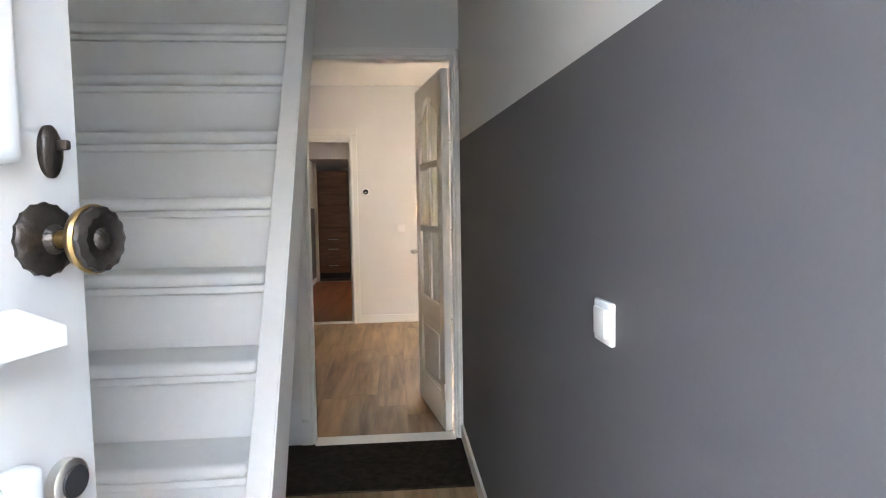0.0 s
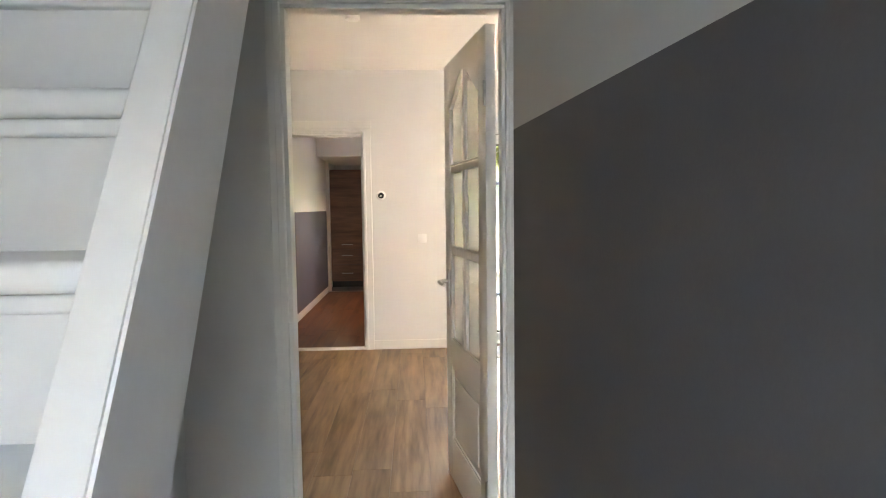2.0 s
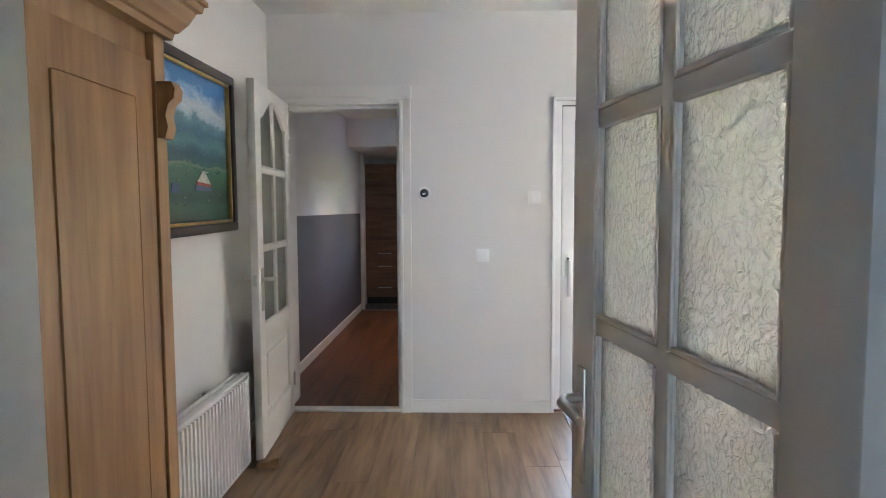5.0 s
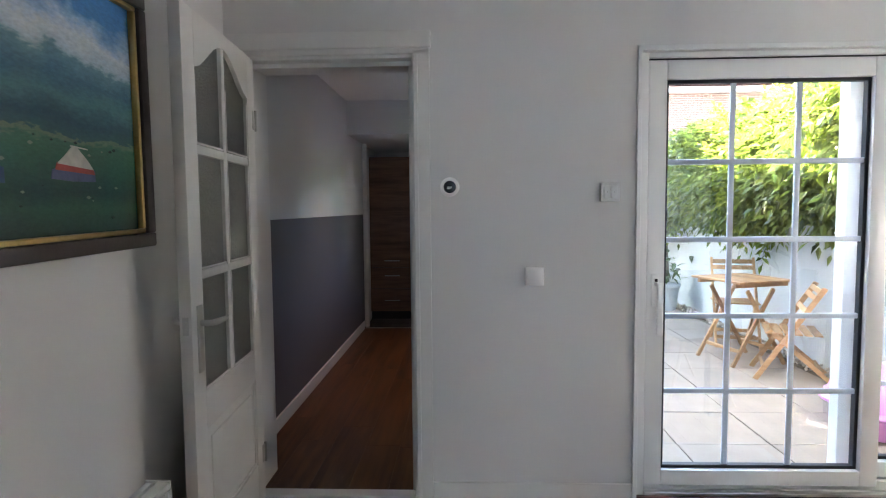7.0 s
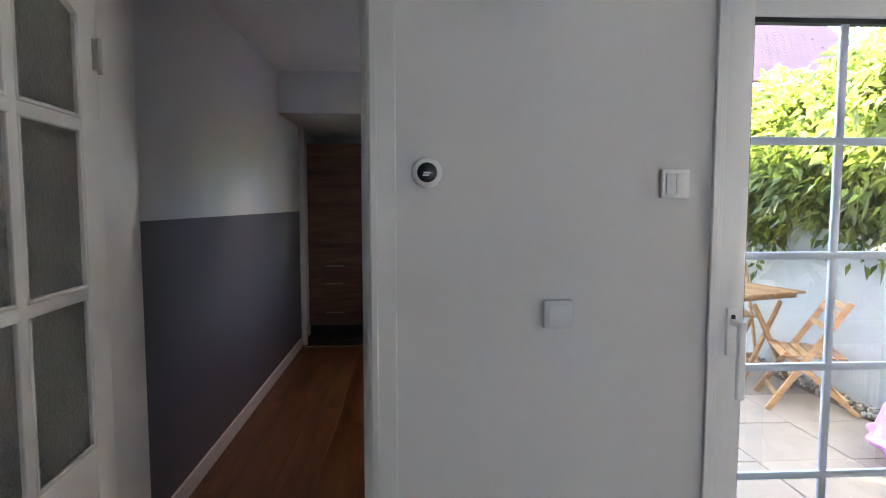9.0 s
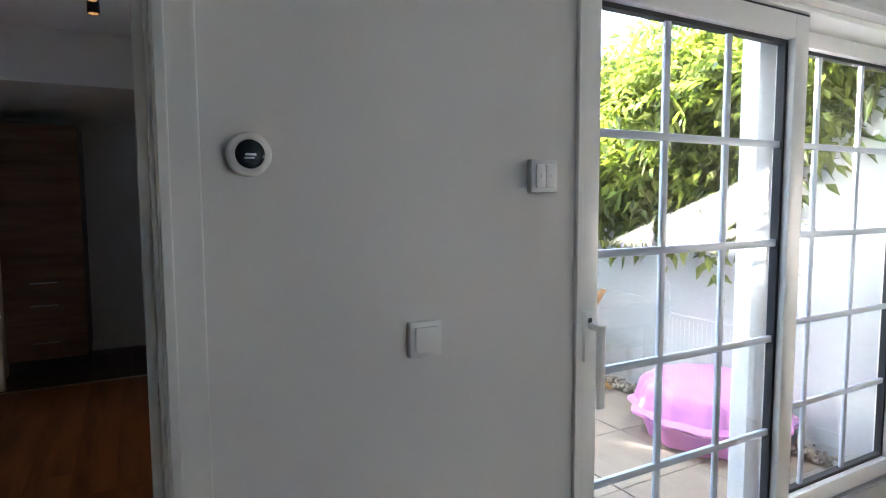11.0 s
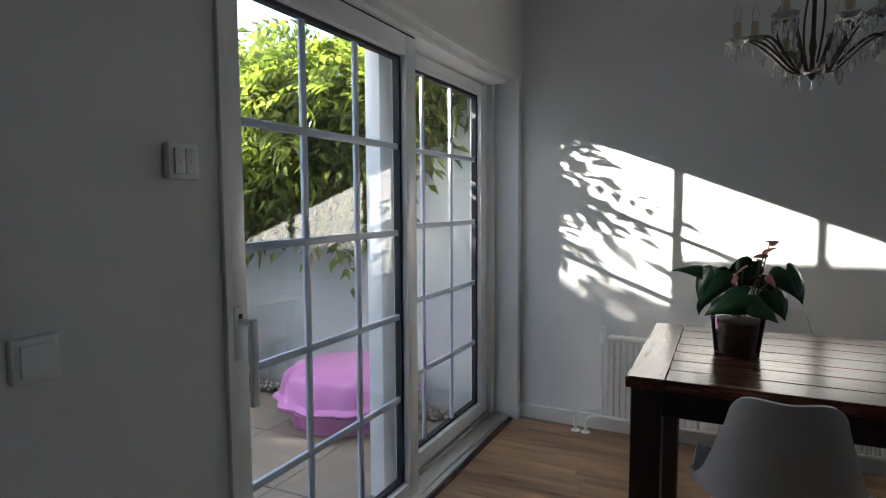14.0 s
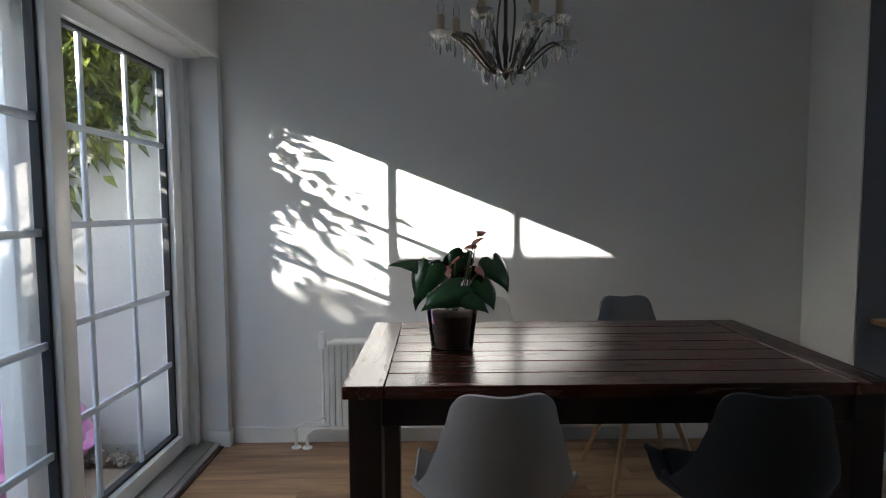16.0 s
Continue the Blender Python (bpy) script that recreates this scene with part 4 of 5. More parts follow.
def pine_cabinet():
    """A tall pine cupboard with a moulded cornice and carved corbels."""
    c = thing("cupboard", pose(XL + 0.01, 3.70, 0.0), "tall waxed pine cupboard with moulded cornice against the wall", "cupboard")
    d, w, h = 0.395, 1.10, 1.80
    slab("carcass", PINE, (0, 0, 0.08, d - 0.022, w, h), parent=c, soft=0.004)
    slab("plinth", PINE_Y, (0, -0.005, 0, d + 0.005, w + 0.005, 0.09), parent=c, soft=0.004)
    for k in (0, 1):
        bm = bmesh.new()
        a, b = 0.06 + k * (w - 0.12) / 2 + 0.003, 0.06 + (k + 1) * (w - 0.12) / 2 - 0.003
        soft_box(bm, d - 0.021, a, 0.11, d - 0.002, b, h - 0.08, r=0.003)
        soft_box(bm, d - 0.003, a + 0.09, 0.22, d + 0.004, b - 0.09, h - 0.19, r=0.006)
        part("door", bm, PINE, c, "", True)
    for y in (0.0, w - 0.055):
        slab("stile", PINE, (d - 0.0215, y, 0.09, d + 0.002, y + 0.055, h), parent=c, soft=0.003)
        bm = bmesh.new()
        prism(bm, [(0, 0), (0.02, 0.0), (0.028, 0.03), (0.022, 0.06), (0.030, 0.09), (0.046, 0.105), (0.05, 0.13), (0.04, 0.15), (0, 0.15)], 0.045, pose(d + 0.002, y + 0.005, h - 0.28))
        part("corbel", bm, PINE, c, "carved scroll corbel", True)
    prof = [(0, 0), (0.018, 0.0), (0.022, 0.018), (0.030, 0.022), (0.050, 0.050), (0.066, 0.085), (0.078, 0.090), (0.082, 0.108), (0.090, 0.112), (0.090, 0.125), (0, 0.125)]
    bm = bmesh.new()
    rings = []
    for x, z in prof:
        rings.append([bm.verts.new(q) for q in ((0, -x, h + z - 0.005), (d + x, -x, h + z - 0.005), (d + x, w + x, h + z - 0.005), (0, w + x, h + z - 0.005))])
    for ra, rb in zip(rings, rings[1:]):
        for k in range(4):
            bm.faces.new((ra[k], ra[(k + 1) % 4], rb[(k + 1) % 4], rb[k]))
    bm.faces.new(rings[0][::-1])
    part("cornice", bm, PINE_Y, c, "moulded pine cornice")


pine_cabinet()


def dining_table():
    x0, x1, y0, y1, z = 1.47, 2.345, 4.565, 6.075, 0.773
    t = thing("dining_table", Matrix(), "large dark-stained wooden plank dining table with square legs", "table")
    n, end = 7, 0.115
    for k in range(n):
        a, b = x0 + (x1 - x0) * k / n, x0 + (x1 - x0) * (k + 1) / n
        bm = bmesh.new()
        soft_box(bm, a + 0.0022, y0 + end + 0.002, z - 0.036, b - 0.0022, y1 - end - 0.002, z, r=0.0022)
        part("plank", bm, DARKWOOD, t)
    for a, b in ((y0, y0 + end), (y1 - end, y1)):
        bm = bmesh.new()
        soft_box(bm, x0, a + 0.001, z - 0.036, x1, b - 0.001, z, r=0.004)
        part("end_plank", bm, DARKWOOD_X, t)
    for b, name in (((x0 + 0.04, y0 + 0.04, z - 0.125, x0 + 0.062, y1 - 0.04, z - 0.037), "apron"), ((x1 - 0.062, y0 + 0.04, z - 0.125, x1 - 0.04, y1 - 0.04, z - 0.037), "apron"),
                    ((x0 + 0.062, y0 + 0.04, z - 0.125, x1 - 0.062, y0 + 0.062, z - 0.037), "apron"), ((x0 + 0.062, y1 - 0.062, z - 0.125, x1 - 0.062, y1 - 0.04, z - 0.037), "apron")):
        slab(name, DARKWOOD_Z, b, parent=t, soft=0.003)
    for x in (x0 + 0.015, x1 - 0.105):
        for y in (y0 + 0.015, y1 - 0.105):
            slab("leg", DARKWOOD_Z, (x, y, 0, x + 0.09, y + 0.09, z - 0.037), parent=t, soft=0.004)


dining_table()


def shell_chair(name, label, shell_mat, cushion_mat, m):
    """A bucket chair: moulded shell, cushion, four splayed dowel legs. Faces local +x."""
    c = thing(name, m, label, "chair", "chairs round the dining table")
    nu, nv = 40, 28
    side = [(0.225, 0.425), (0.19, 0.452), (0.05, 0.440), (-0.075, 0.428), (-0.160, 0.450), (-0.200, 0.525), (-0.222, 0.62), (-0.240, 0.72), (-0.255, 0.822)]

    def profile(u):
        """A smooth curve from the seat's front edge to the top of the back."""
        q = min(max(u, 0.0), 1.0) * (len(side) - 1)
        k = min(int(q), len(side) - 2)
        f = q - k
        p0, p1, p2, p3 = (Vector(side[min(max(k + d, 0), len(side) - 1)]) for d in (-1, 0, 1, 2))
        return 0.5 * (2 * p1 + (p2 - p0) * f + (2 * p0 - 5 * p1 + 4 * p2 - p3) * f * f + (3 * p1 - p0 - 3 * p2 + p3) * f ** 3)

    def point(u, v):
        # u runs from the seat's front over the seat and up the back; v across
        corner = 1 - (1 - min(1.0, abs(v)) ** 3.2) ** (1 / 2.2)
        lo, hi = 0.10 * corner, 1 - 0.085 * corner - 0.026 * (1 - v * v) ** 2
        w = lo + (hi - lo) * u
        p, q = profile(w), profile(w + 0.004) - profile(w - 0.004)
        n = Vector((q.y, -q.x)).normalized()
        back = max(0.0, (w - 0.5) / 0.5)
        half = 0.190 + 0.028 * math.sin(math.pi * min(1.0, w / 0.9)) - 0.074 * back ** 1.1
        bend = math.exp(-((w - 0.5) / 0.17) ** 2)
        lift = (0.045 + 0.075 * bend - 0.020 * back) * abs(v) ** 2.4
        return Vector((p.x + n.x * lift, half * v, p.y + n.y * lift))
    bm = bmesh.new()
    grid = [[bm.verts.new(point(i / nu, math.sin(math.pi / 2 * (-1 + 2 * j / nv)))) for j in range(nv + 1)] for i in range(nu + 1)]
    for i in range(nu):
        for j in range(nv):
            bm.faces.new((grid[i][j], grid[i][j + 1], grid[i + 1][j + 1], grid[i + 1][j]))
    shell = part("shell", bm, shell_mat, c, "", True)
    sol = shell.modifiers.new("thickness", "SOLIDIFY")
    sol.thickness, sol.offset = 0.011, 0
    bev = shell.modifiers.new("rim", "BEVEL")
    bev.width, bev.segments, bev.limit_method = 0.004, 2, "ANGLE"
    bev.angle_limit = radians(50)
    bm = bmesh.new()
    bmesh.ops.create_grid(bm, x_segments=12, y_segments=12, size=1.0)
    for v in bm.verts:
        a, b = v.co.x, v.co.y
        r = max(abs(a), abs(b))
        p = point(0.26 - 0.19 * a, 0.74 * b)
        v.co = Vector((p.x, p.y, p.z + 0.012 + 0.028 * (1 - r ** 4)))
    part("cushion", bm, cushion_mat, c, "padded seat cushion", True).modifiers.new("thickness", "SOLIDIFY").thickness = 0.012
    bm = bmesh.new()
    soft_box(bm, -0.10, -0.10, 0.408, 0.10, 0.10, 0.424, r=0.004)
    part("mounting_plate", bm, GASKET, c, "dark mounting plate")
    for sx, sy in ((1, 1), (1, -1), (-1, 1), (-1, -1)):
        bm = bmesh.new()
        rod(bm, (0.215 * sx, 0.205 * sy, 0.0), (0.085 * sx, 0.085 * sy, 0.412), 0.010, 0.0165, 14)
        part("leg", bm, BEECH, c, "tapered beech leg", True)
    return c


SHELL_LIGHT = shade("light_grey_shell", (0.46, 0.455, 0.455), 0.45, vary=0.03, size=5, fine=70, bump=0.02)
SHELL_DARK = shade("dark_grey_shell", (0.018, 0.021, 0.026), 0.6, vary=0.05, size=5, fine=70, bump=0.03)
SHELL_MID = shade("mid_grey_shell", (0.11, 0.12, 0.13), 0.45, vary=0.05, size=5, fine=70, bump=0.03)
CUSHION = shade("dark_cushion", (0.05, 0.05, 0.055), 0.85, vary=0.1, size=9, fine=150, bump=0.3)
CUSHION_L = shade("grey_cushion", (0.42, 0.43, 0.45), 0.8, vary=0.08, size=9, fine=150, bump=0.3)
shell_chair("dining_chair", "light grey shell chair with beech legs at the table", SHELL_LIGHT, CUSHION_L, pose(1.52, 5.668, 0, 0, 0, 2))
shell_chair("dining_chair", "dark grey shell chair with beech legs turned slightly away", SHELL_DARK, CUSHION, pose(1.50, 4.985, 0, 0, 0, -8))
shell_chair("dining_chair", "grey shell chair with beech legs on the window side", SHELL_MID, CUSHION, pose(2.52, 4.885, 0, 0, 0, 182))
shell_chair("dining_chair", "light grey shell chair behind the potted plant", SHELL_LIGHT, CUSHION_L, pose(2.52, 5.60, 0, 0, 0, 178))


def leaf_blade(bm, m, length, width, droop=0.25, n=8, notch=0.0):
    """A leaf with a fold along its midrib; local x along the leaf."""
    rows = []
    for i in range(n + 1):
        f = i / n
        half = width / 2 * (math.sin(math.pi * min(1, f ** 0.62)) ** 0.75 if 0 < f < 1 else 0.0) + (0.001 if f in (0, 1) else 0)
        x, z = length * f, -droop * length * f * f
        back = -notch * length * max(0.0, 0.28 - f)
        rows.append([bm.verts.new(m @ Vector((x + back * 2.0 * s * s, s * half, z + 0.22 * half * abs(s)))) for s in (-1, -0.5, 0, 0.5, 1)])
    for a, b in zip(rows, rows[1:]):
        for k in range(4):
            bm.faces.new((a[k], a[k + 1], b[k + 1], b[k]))


def heart_blade(bm, m, length, droop=0.22):
    """A heart-shaped blade folded along its midrib; local x to the tip, z its upper face."""
    rim = [(1, 0), (0.84, 0.075), (0.66, 0.19), (0.45, 0.32), (0.22, 0.42), (0.0, 0.45), (-0.18, 0.38), (-0.28, 0.25), (-0.24, 0.11), (-0.10, 0.02)]
    outline = rim + [(x, -y) for x, y in reversed(rim[1:])]
    rings = []
    for g in (0.02, 0.35, 0.7, 1.0):
        ring = []
        for x, y in outline:
            px, py = x * g * length, y * g * length
            ring.append(bm.verts.new(m @ Vector((px, py, 0.24 * abs(py) - 1.5 * py * py / length - droop * px * px / length))))
        rings.append(ring)
    for ra, rb in zip(rings, rings[1:]):
        for k in range(len(outline)):
            bm.faces.new((ra[k], ra[(k + 1) % len(outline)], rb[(k + 1) % len(outline)], rb[k]))
    bm.faces.new(rings[0])


def potted_plant():
    p = thing("potted_plant", pose(1.90, 5.765, 0.773) @ Matrix.Diagonal((1.2, 1.2, 1.04, 1)), "flowering plant with glossy dark leaves in a glass pot", "plant")
    bm = bmesh.new()
    lathe(bm, [(0.056, 0.0), (0.060, 0.004), (0.074, 0.140), (0.0745, 0.142), (0.072, 0.142), (0.058, 0.012), (0.02, 0.012)], 36)
    part("pot", bm, pane_glass("pot_glass", (0.95, 0.96, 0.95), ior=1.22), p, "clear glass pot", True)
    bm = bmesh.new()
    lathe(bm, [(0.055, 0.006), (0.057, 0.014), (0.068, 0.112), (0.058, 0.120), (0.02, 0.123)], 36)
    part("soil", bm, shade("potting_soil", (0.10, 0.062, 0.048), 0.9, vary=0.5, size=30, fine=120, bump=0.8), p, "dark potting soil", True)
    leaf_m = shade("glossy_leaf", (0.022, 0.070, 0.028), 0.25, vary=0.25, size=12, fine=50, bump=0.05)
    stem_m = shade("leaf_stalk", (0.08, 0.10, 0.04), 0.5, vary=0.1)
    # base of the blade, way it points, way it faces, length
    blades = [((-0.02, 0.075, 0.285), (-0.3, 1.0, 0.10), (-0.5, 0, 0.9), 0.105), ((-0.06, 0.065, 0.268), (-0.25, 0.35, -0.9), (-0.9, 0.2, 0.35), 0.112), ((0.05, 0.085, 0.195), (0.3, 0.35, -0.8), (0.5, 0.6, 0.5), 0.09),
              ((-0.08, -0.012, 0.212), (-0.3, 0.85, -0.5), (-0.85, 0, 0.55), 0.120), ((-0.04, -0.030, 0.305), (-0.2, 0.3, -0.9), (-0.7, -0.6, 0.4), 0.085), ((-0.03, -0.118, 0.285), (-0.2, -0.45, -0.85), (-0.8, -0.45, 0.4), 0.105),
              ((-0.05, -0.085, 0.215), (-0.3, -0.4, -0.85), (-0.85, -0.3, 0.4), 0.085), ((-0.09, -0.040, 0.185), (-0.4, -0.7, -0.5), (-0.8, 0, 0.6), 0.075), ((0.08, -0.06, 0.25), (0.7, -0.4, -0.5), (0.6, -0.2, 0.75), 0.11),
              ((0.09, 0.03, 0.27), (0.75, 0.25, -0.5), (0.6, 0.1, 0.75), 0.12), ((0.03, -0.02, 0.30), (0.5, -0.1, -0.4), (0.4, 0, 0.9), 0.10), ((-0.01, 0.03, 0.215), (-0.5, 0.5, -0.6), (-0.7, 0.2, 0.7), 0.085)]
    for base, way, facing, size in blades:
        base, way = Vector(base), Vector(way).normalized()
        facing = Vector(facing)
        facing = (facing - way * facing.dot(way)).normalized()
        bm = bmesh.new()
        tube(bm, [(base.x * 0.1, base.y * 0.1, 0.115), (base.x * 0.55, base.y * 0.45, 0.07 + base.z * 0.55), tuple(base)], 0.0022, 6)
        stalk = part("stalk", bm, stem_m, p, "", True)
        turn = Matrix((way, facing.cross(way), facing)).transposed().to_4x4()
        bm = bmesh.new()
        heart_blade(bm, Matrix.Translation(base) @ turn, size)
        part("leaf", bm, leaf_m, stalk, "glossy dark green heart-shaped leaf", True).modifiers.new("thickness", "SOLIDIFY").thickness = 0.0012
    flower = shade("salmon_bract", (0.55, 0.22, 0.17), 0.45, vary=0.15, size=20)
    for k, (x, y, z) in enumerate(((-0.05, -0.060, 0.355), (-0.04, -0.072, 0.380), (-0.05, -0.050, 0.325), (-0.045, -0.058, 0.342), (-0.06, -0.008, 0.300), (-0.05, 0.018, 0.268), (-0.05, -0.075, 0.268))):
        bm = bmesh.new()
        tube(bm, [(0, 0, 0.12), (x * 0.6, y * 0.6, 0.2), (x, y, z)], 0.0018, 6)
        stalk = part("flower_stalk", bm, stem_m, p, "", True)
        bm = bmesh.new()
        heart_blade(bm, pose(x, y, z, 35, -25 + 14 * k, -120 + 63 * k), 0.034)
        part("flower", bm, flower, stalk, "salmon pink bract", True).modifiers.new("thickness", "SOLIDIFY").thickness = 0.001


potted_plant()


def chandelier():
    c = thing("chandelier", pose(2.354, 5.53, -0.005), "antique crystal chandelier with candle arms hanging from the ceiling", "chandelier")
    metal = shade("tarnished_silver", (0.10, 0.082, 0.062), 0.28, metal=0.9, vary=0.3, size=30, fine=120, bump=0.2)
    crystal = pane_glass("crystal", (0.97, 0.98, 0.98), ior=1.12, rough=0.02)
    crystal_b = shade("cut_crystal", (0.92, 0.92, 0.90), 0.06, vary=0.1, size=60, fine=200, bump=0.25, spec=0.9)
    crystal_b.node_tree.nodes["Principled BSDF"].inputs["Transmission Weight"].default_value = 0.86
    crystal_b.node_tree.nodes["Principled BSDF"].inputs["IOR"].default_value = 1.6
    sleeve = shade("ivory_candle_sleeve", (0.46, 0.37, 0.26), 0.55, vary=0.1)

    def drop(bm, x, y, z, s):
        """A flat cut almond drop with a bead above."""
        prof = [(0.0008, 0.0), (0.006 * s, -0.004 * s), (0.0105 * s, -0.022 * s), (0.006 * s, -0.042 * s), (0.0008, -0.050 * s)]
        lathe(bm, prof, 6, pose(x, y, z - 0.012 * s, 0, 0, 40 * s + 900 * x) @ Matrix.Diagonal((1, 0.5, 1, 1)))
        lathe(bm, [(0.0006, 0.0), (0.0045 * s, -0.005 * s), (0.0006, -0.010 * s)], 6, pose(x, y, z))
    bm = bmesh.new()
    lathe(bm, [(0.004, 1.775), (0.012, 1.785), (0.018, 1.80), (0.010, 1.815), (0.008, 1.86), (0.014, 1.90), (0.008, 1.95), (0.008, 2.12), (0.016, 2.15), (0.007, 2.18), (0.006, 2.24)], 16)
    part("stem", bm, metal, c, "tarnished silver stem", True)
    bm = bmesh.new()
    lathe(bm, [(0.012, 1.797), (0.032, 1.803), (0.040, 1.812), (0.034, 1.815), (0.012, 1.806)], 20, None, 10, 0.05)
    part("bottom_dish", bm, crystal_b, c, "cut crystal dish", True)
    bm = bmesh.new()
    drop(bm, 0, 0, 1.778, 0.55)
    lathe(bm, [(0.001, 1.735), (0.008, 1.742), (0.001, 1.75)], 8)
    part("finial", bm, crystal_b, c, "crystal ball finial")
    for k in range(8):
        a = 2 * math.pi * (k + 0.35) / 8
        ca, sa = math.cos(a), math.sin(a)
        long = k % 2 == 0
        r1, zt = (0.275, 1.955) if long else (0.225, 2.0)
        bm = bmesh.new()
        pts = []
        for i in range(15):
            f = i / 14
            r = r1 * f
            rise = 0.5 - 0.5 * math.cos(math.pi * min(1.0, max(0.0, (f - 0.10) / 0.72)))
            z = 1.815 + (zt - 1.83) * rise - 0.020 * max(0.0, (f - 0.82) / 0.18) - 0.010 * math.sin(math.pi * min(1.0, f / 0.4))
            pts.append((r * ca, r * sa, z))
        tube(bm, pts, 0.0062, 8)
        tube(bm, [(x * 1.02 + 0.010 * ca, y * 1.02 + 0.010 * sa, z - 0.012 * math.sin(math.pi * min(1, i / 12))) for i, (x, y, z) in enumerate(pts[1:13])], 0.0042, 8)
        arm = part("arm", bm, metal, c, "curved tarnished silver arm", True)
        ex, ey, ez = pts[-1]
        bm = bmesh.new()
        lathe(bm, [(0.004, -0.012), (0.012, -0.004), (0.030, 0.004), (0.043, 0.018), (0.044, 0.024), (0.040, 0.021), (0.012, 0.008)], 48, pose(ex, ey, ez), 12, 0.07)
        part("bobeche", bm, crystal_b, arm, "scalloped crystal bobeche", True)
        bm = bmesh.new()
        lathe(bm, [(0.016, 0.006), (0.016, 0.085), (0.013, 0.090), (0.006, 0.09)], 16, pose(ex, ey, ez))
        part("candle", bm, sleeve, arm, "ivory candle sleeve", True)
        bm = bmesh.new()
        lathe(bm, [(0.006, 0.09), (0.013, 0.105), (0.014, 0.12), (0.008, 0.145), (0.002, 0.165)], 14, pose(ex, ey, ez))
        part("bulb", bm, crystal, arm, "unlit clear candle bulb", True)
        hung = [(ex + 0.041 * math.cos(a + 0.8976 * j), ey + 0.041 * math.sin(a + 0.8976 * j), ez + 0.014, 0.8 + 0.3 * (j % 2)) for j in range(7)]
        hung += [(pts[i][0], pts[i][1], pts[i][2] - 0.016, 1.25) for i in (5, 7, 9, 11)]
        for j, at in enumerate(hung):
            bm = bmesh.new()
            drop(bm, *at)
            part("crystal_drop", bm, crystal_b, arm)
    for k in range(4):
        a = 2 * math.pi * (k + 0.1) / 4
        bm = bmesh.new()
        pts = [((0.03 + 0.085 * math.sin(math.pi * f) + 0.03 * (1 - f)) * math.cos(a), (0.03 + 0.085 * math.sin(math.pi * f) + 0.03 * (1 - f)) * math.sin(a), 1.83 + 0.36 * f) for f in (i / 12 for i in range(13))]
        tube(bm, pts, 0.0045, 8)
        part("cage_arm", bm, metal, c, "curved silver cage arm", True)
    bm = bmesh.new()
    n = 11
    for i in range(n):
        z = 2.24 + 0.27 * i / n
        ring = [(0.008 * math.cos(q) * (1 if i % 2 else 0), 0.008 * math.cos(q) * (0 if i % 2 else 1), z + 0.012 + 0.016 * math.sin(q)) for q in (2 * math.pi * j / 10 for j in range(11))]
        tube(bm, ring, 0.0016, 5)
    part("chain", bm, metal, c, "silver chain")
    bm = bmesh.new()
    lathe(bm, [(0.004, 2.50), (0.012, 2.515), (0.045, 2.535), (0.052, CEIL)], 24)
    part("canopy", bm, metal, c, "silver ceiling cup", True)


chandelier()
ledge = slab("wall_shelf", PINE_Y, (2.50, 3.40, 0.70, 2.5835, 3.80, 0.725), soft=0.003)
tagged(ledge, "narrow orange-brown wooden shelf on the grey pier", "shelf")

# ---- kitchen at the end of the passage ----
kc = thing("tall_cabinet", pose(-1.255, 11.25, 0.0), "tall walnut-fronted kitchen cabinet with steel bar handles", "cabinet")
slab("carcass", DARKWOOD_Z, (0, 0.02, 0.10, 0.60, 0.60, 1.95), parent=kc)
slab("plinth", GASKET, (0.01, 0.05, 0, 0.59, 0.58, 0.10), parent=kc)
for z0, z1, name in ((0.635, 1.948, "door"), (0.380, 0.630, "drawer_front"), (0.102, 0.375, "drawer_front")):
    f = slab(name, CABINET, (0.002, 0, z0, 0.598, 0.0195, z1), parent=kc, soft=0.002)
    zz = {0.635: 0.715, 0.380: 0.535, 0.102: 0.237}[z0]
    bm = bmesh.new()
    rod(bm, (0.23, -0.028, zz), (0.41, -0.028, zz), 0.005, n=10)
    for x in (0.25, 0.39):
        rod(bm, (x, -0.028, zz), (x, 0.001, zz), 0.004, n=8)
    part("handle", bm, STEEL, f, "steel bar handle", True)
sp = thing("spotlight", pose(-0.43, 9.0, 2.38), "black ceiling spotlight bar with warm lamps", "ceiling lamp")
slab("mounting_bar", GASKET, (-0.02, -0.16, -0.018, 0.02, 0.16, 0), parent=sp, soft=0.003)
WARM = bpy.data.materials.new("warm_lamp")
WARM.use_nodes = True
WARM.node_tree.nodes["Principled BSDF"].inputs["Emission Color"].default_value = (1.0, 0.50, 0.18, 1)
WARM.node_tree.nodes["Principled BSDF"].inputs["Emission Strength"].default_value = 1.5
for y in (-0.11, 0.11):
    bm = bmesh.new()
    rod(bm, (0, y, -0.018), (0, y, -0.05), 0.006)
    lathe(bm, [(0.010, -0.045), (0.026, -0.052), (0.028, -0.125), (0.024, -0.126), (0.022, -0.10)], 20, pose(0, y, 0))
    head = part("spot_head", bm, GASKET, sp, "black spot head", True)
    bm = bmesh.new()
    lathe(bm, [(0.0215, -0.108), (0.018, -0.113), (0.006, -0.115)], 16, pose(0, y, 0))
    part("bulb", bm, WARM, head, "glowing warm bulb", True)
lamp = bpy.data.lights.new("spot_lamp", "SPOT")
lamp.energy, lamp.color, lamp.spot_size, lamp.shadow_soft_size, lamp.spot_blend = 0.75, (1.0, 0.58, 0.28), radians(95), 0.02, 0.8
new("spot_lamp", lamp).matrix_world = look((-0.43, 9.0, 2.24), (-0.50, 9.0, 0))
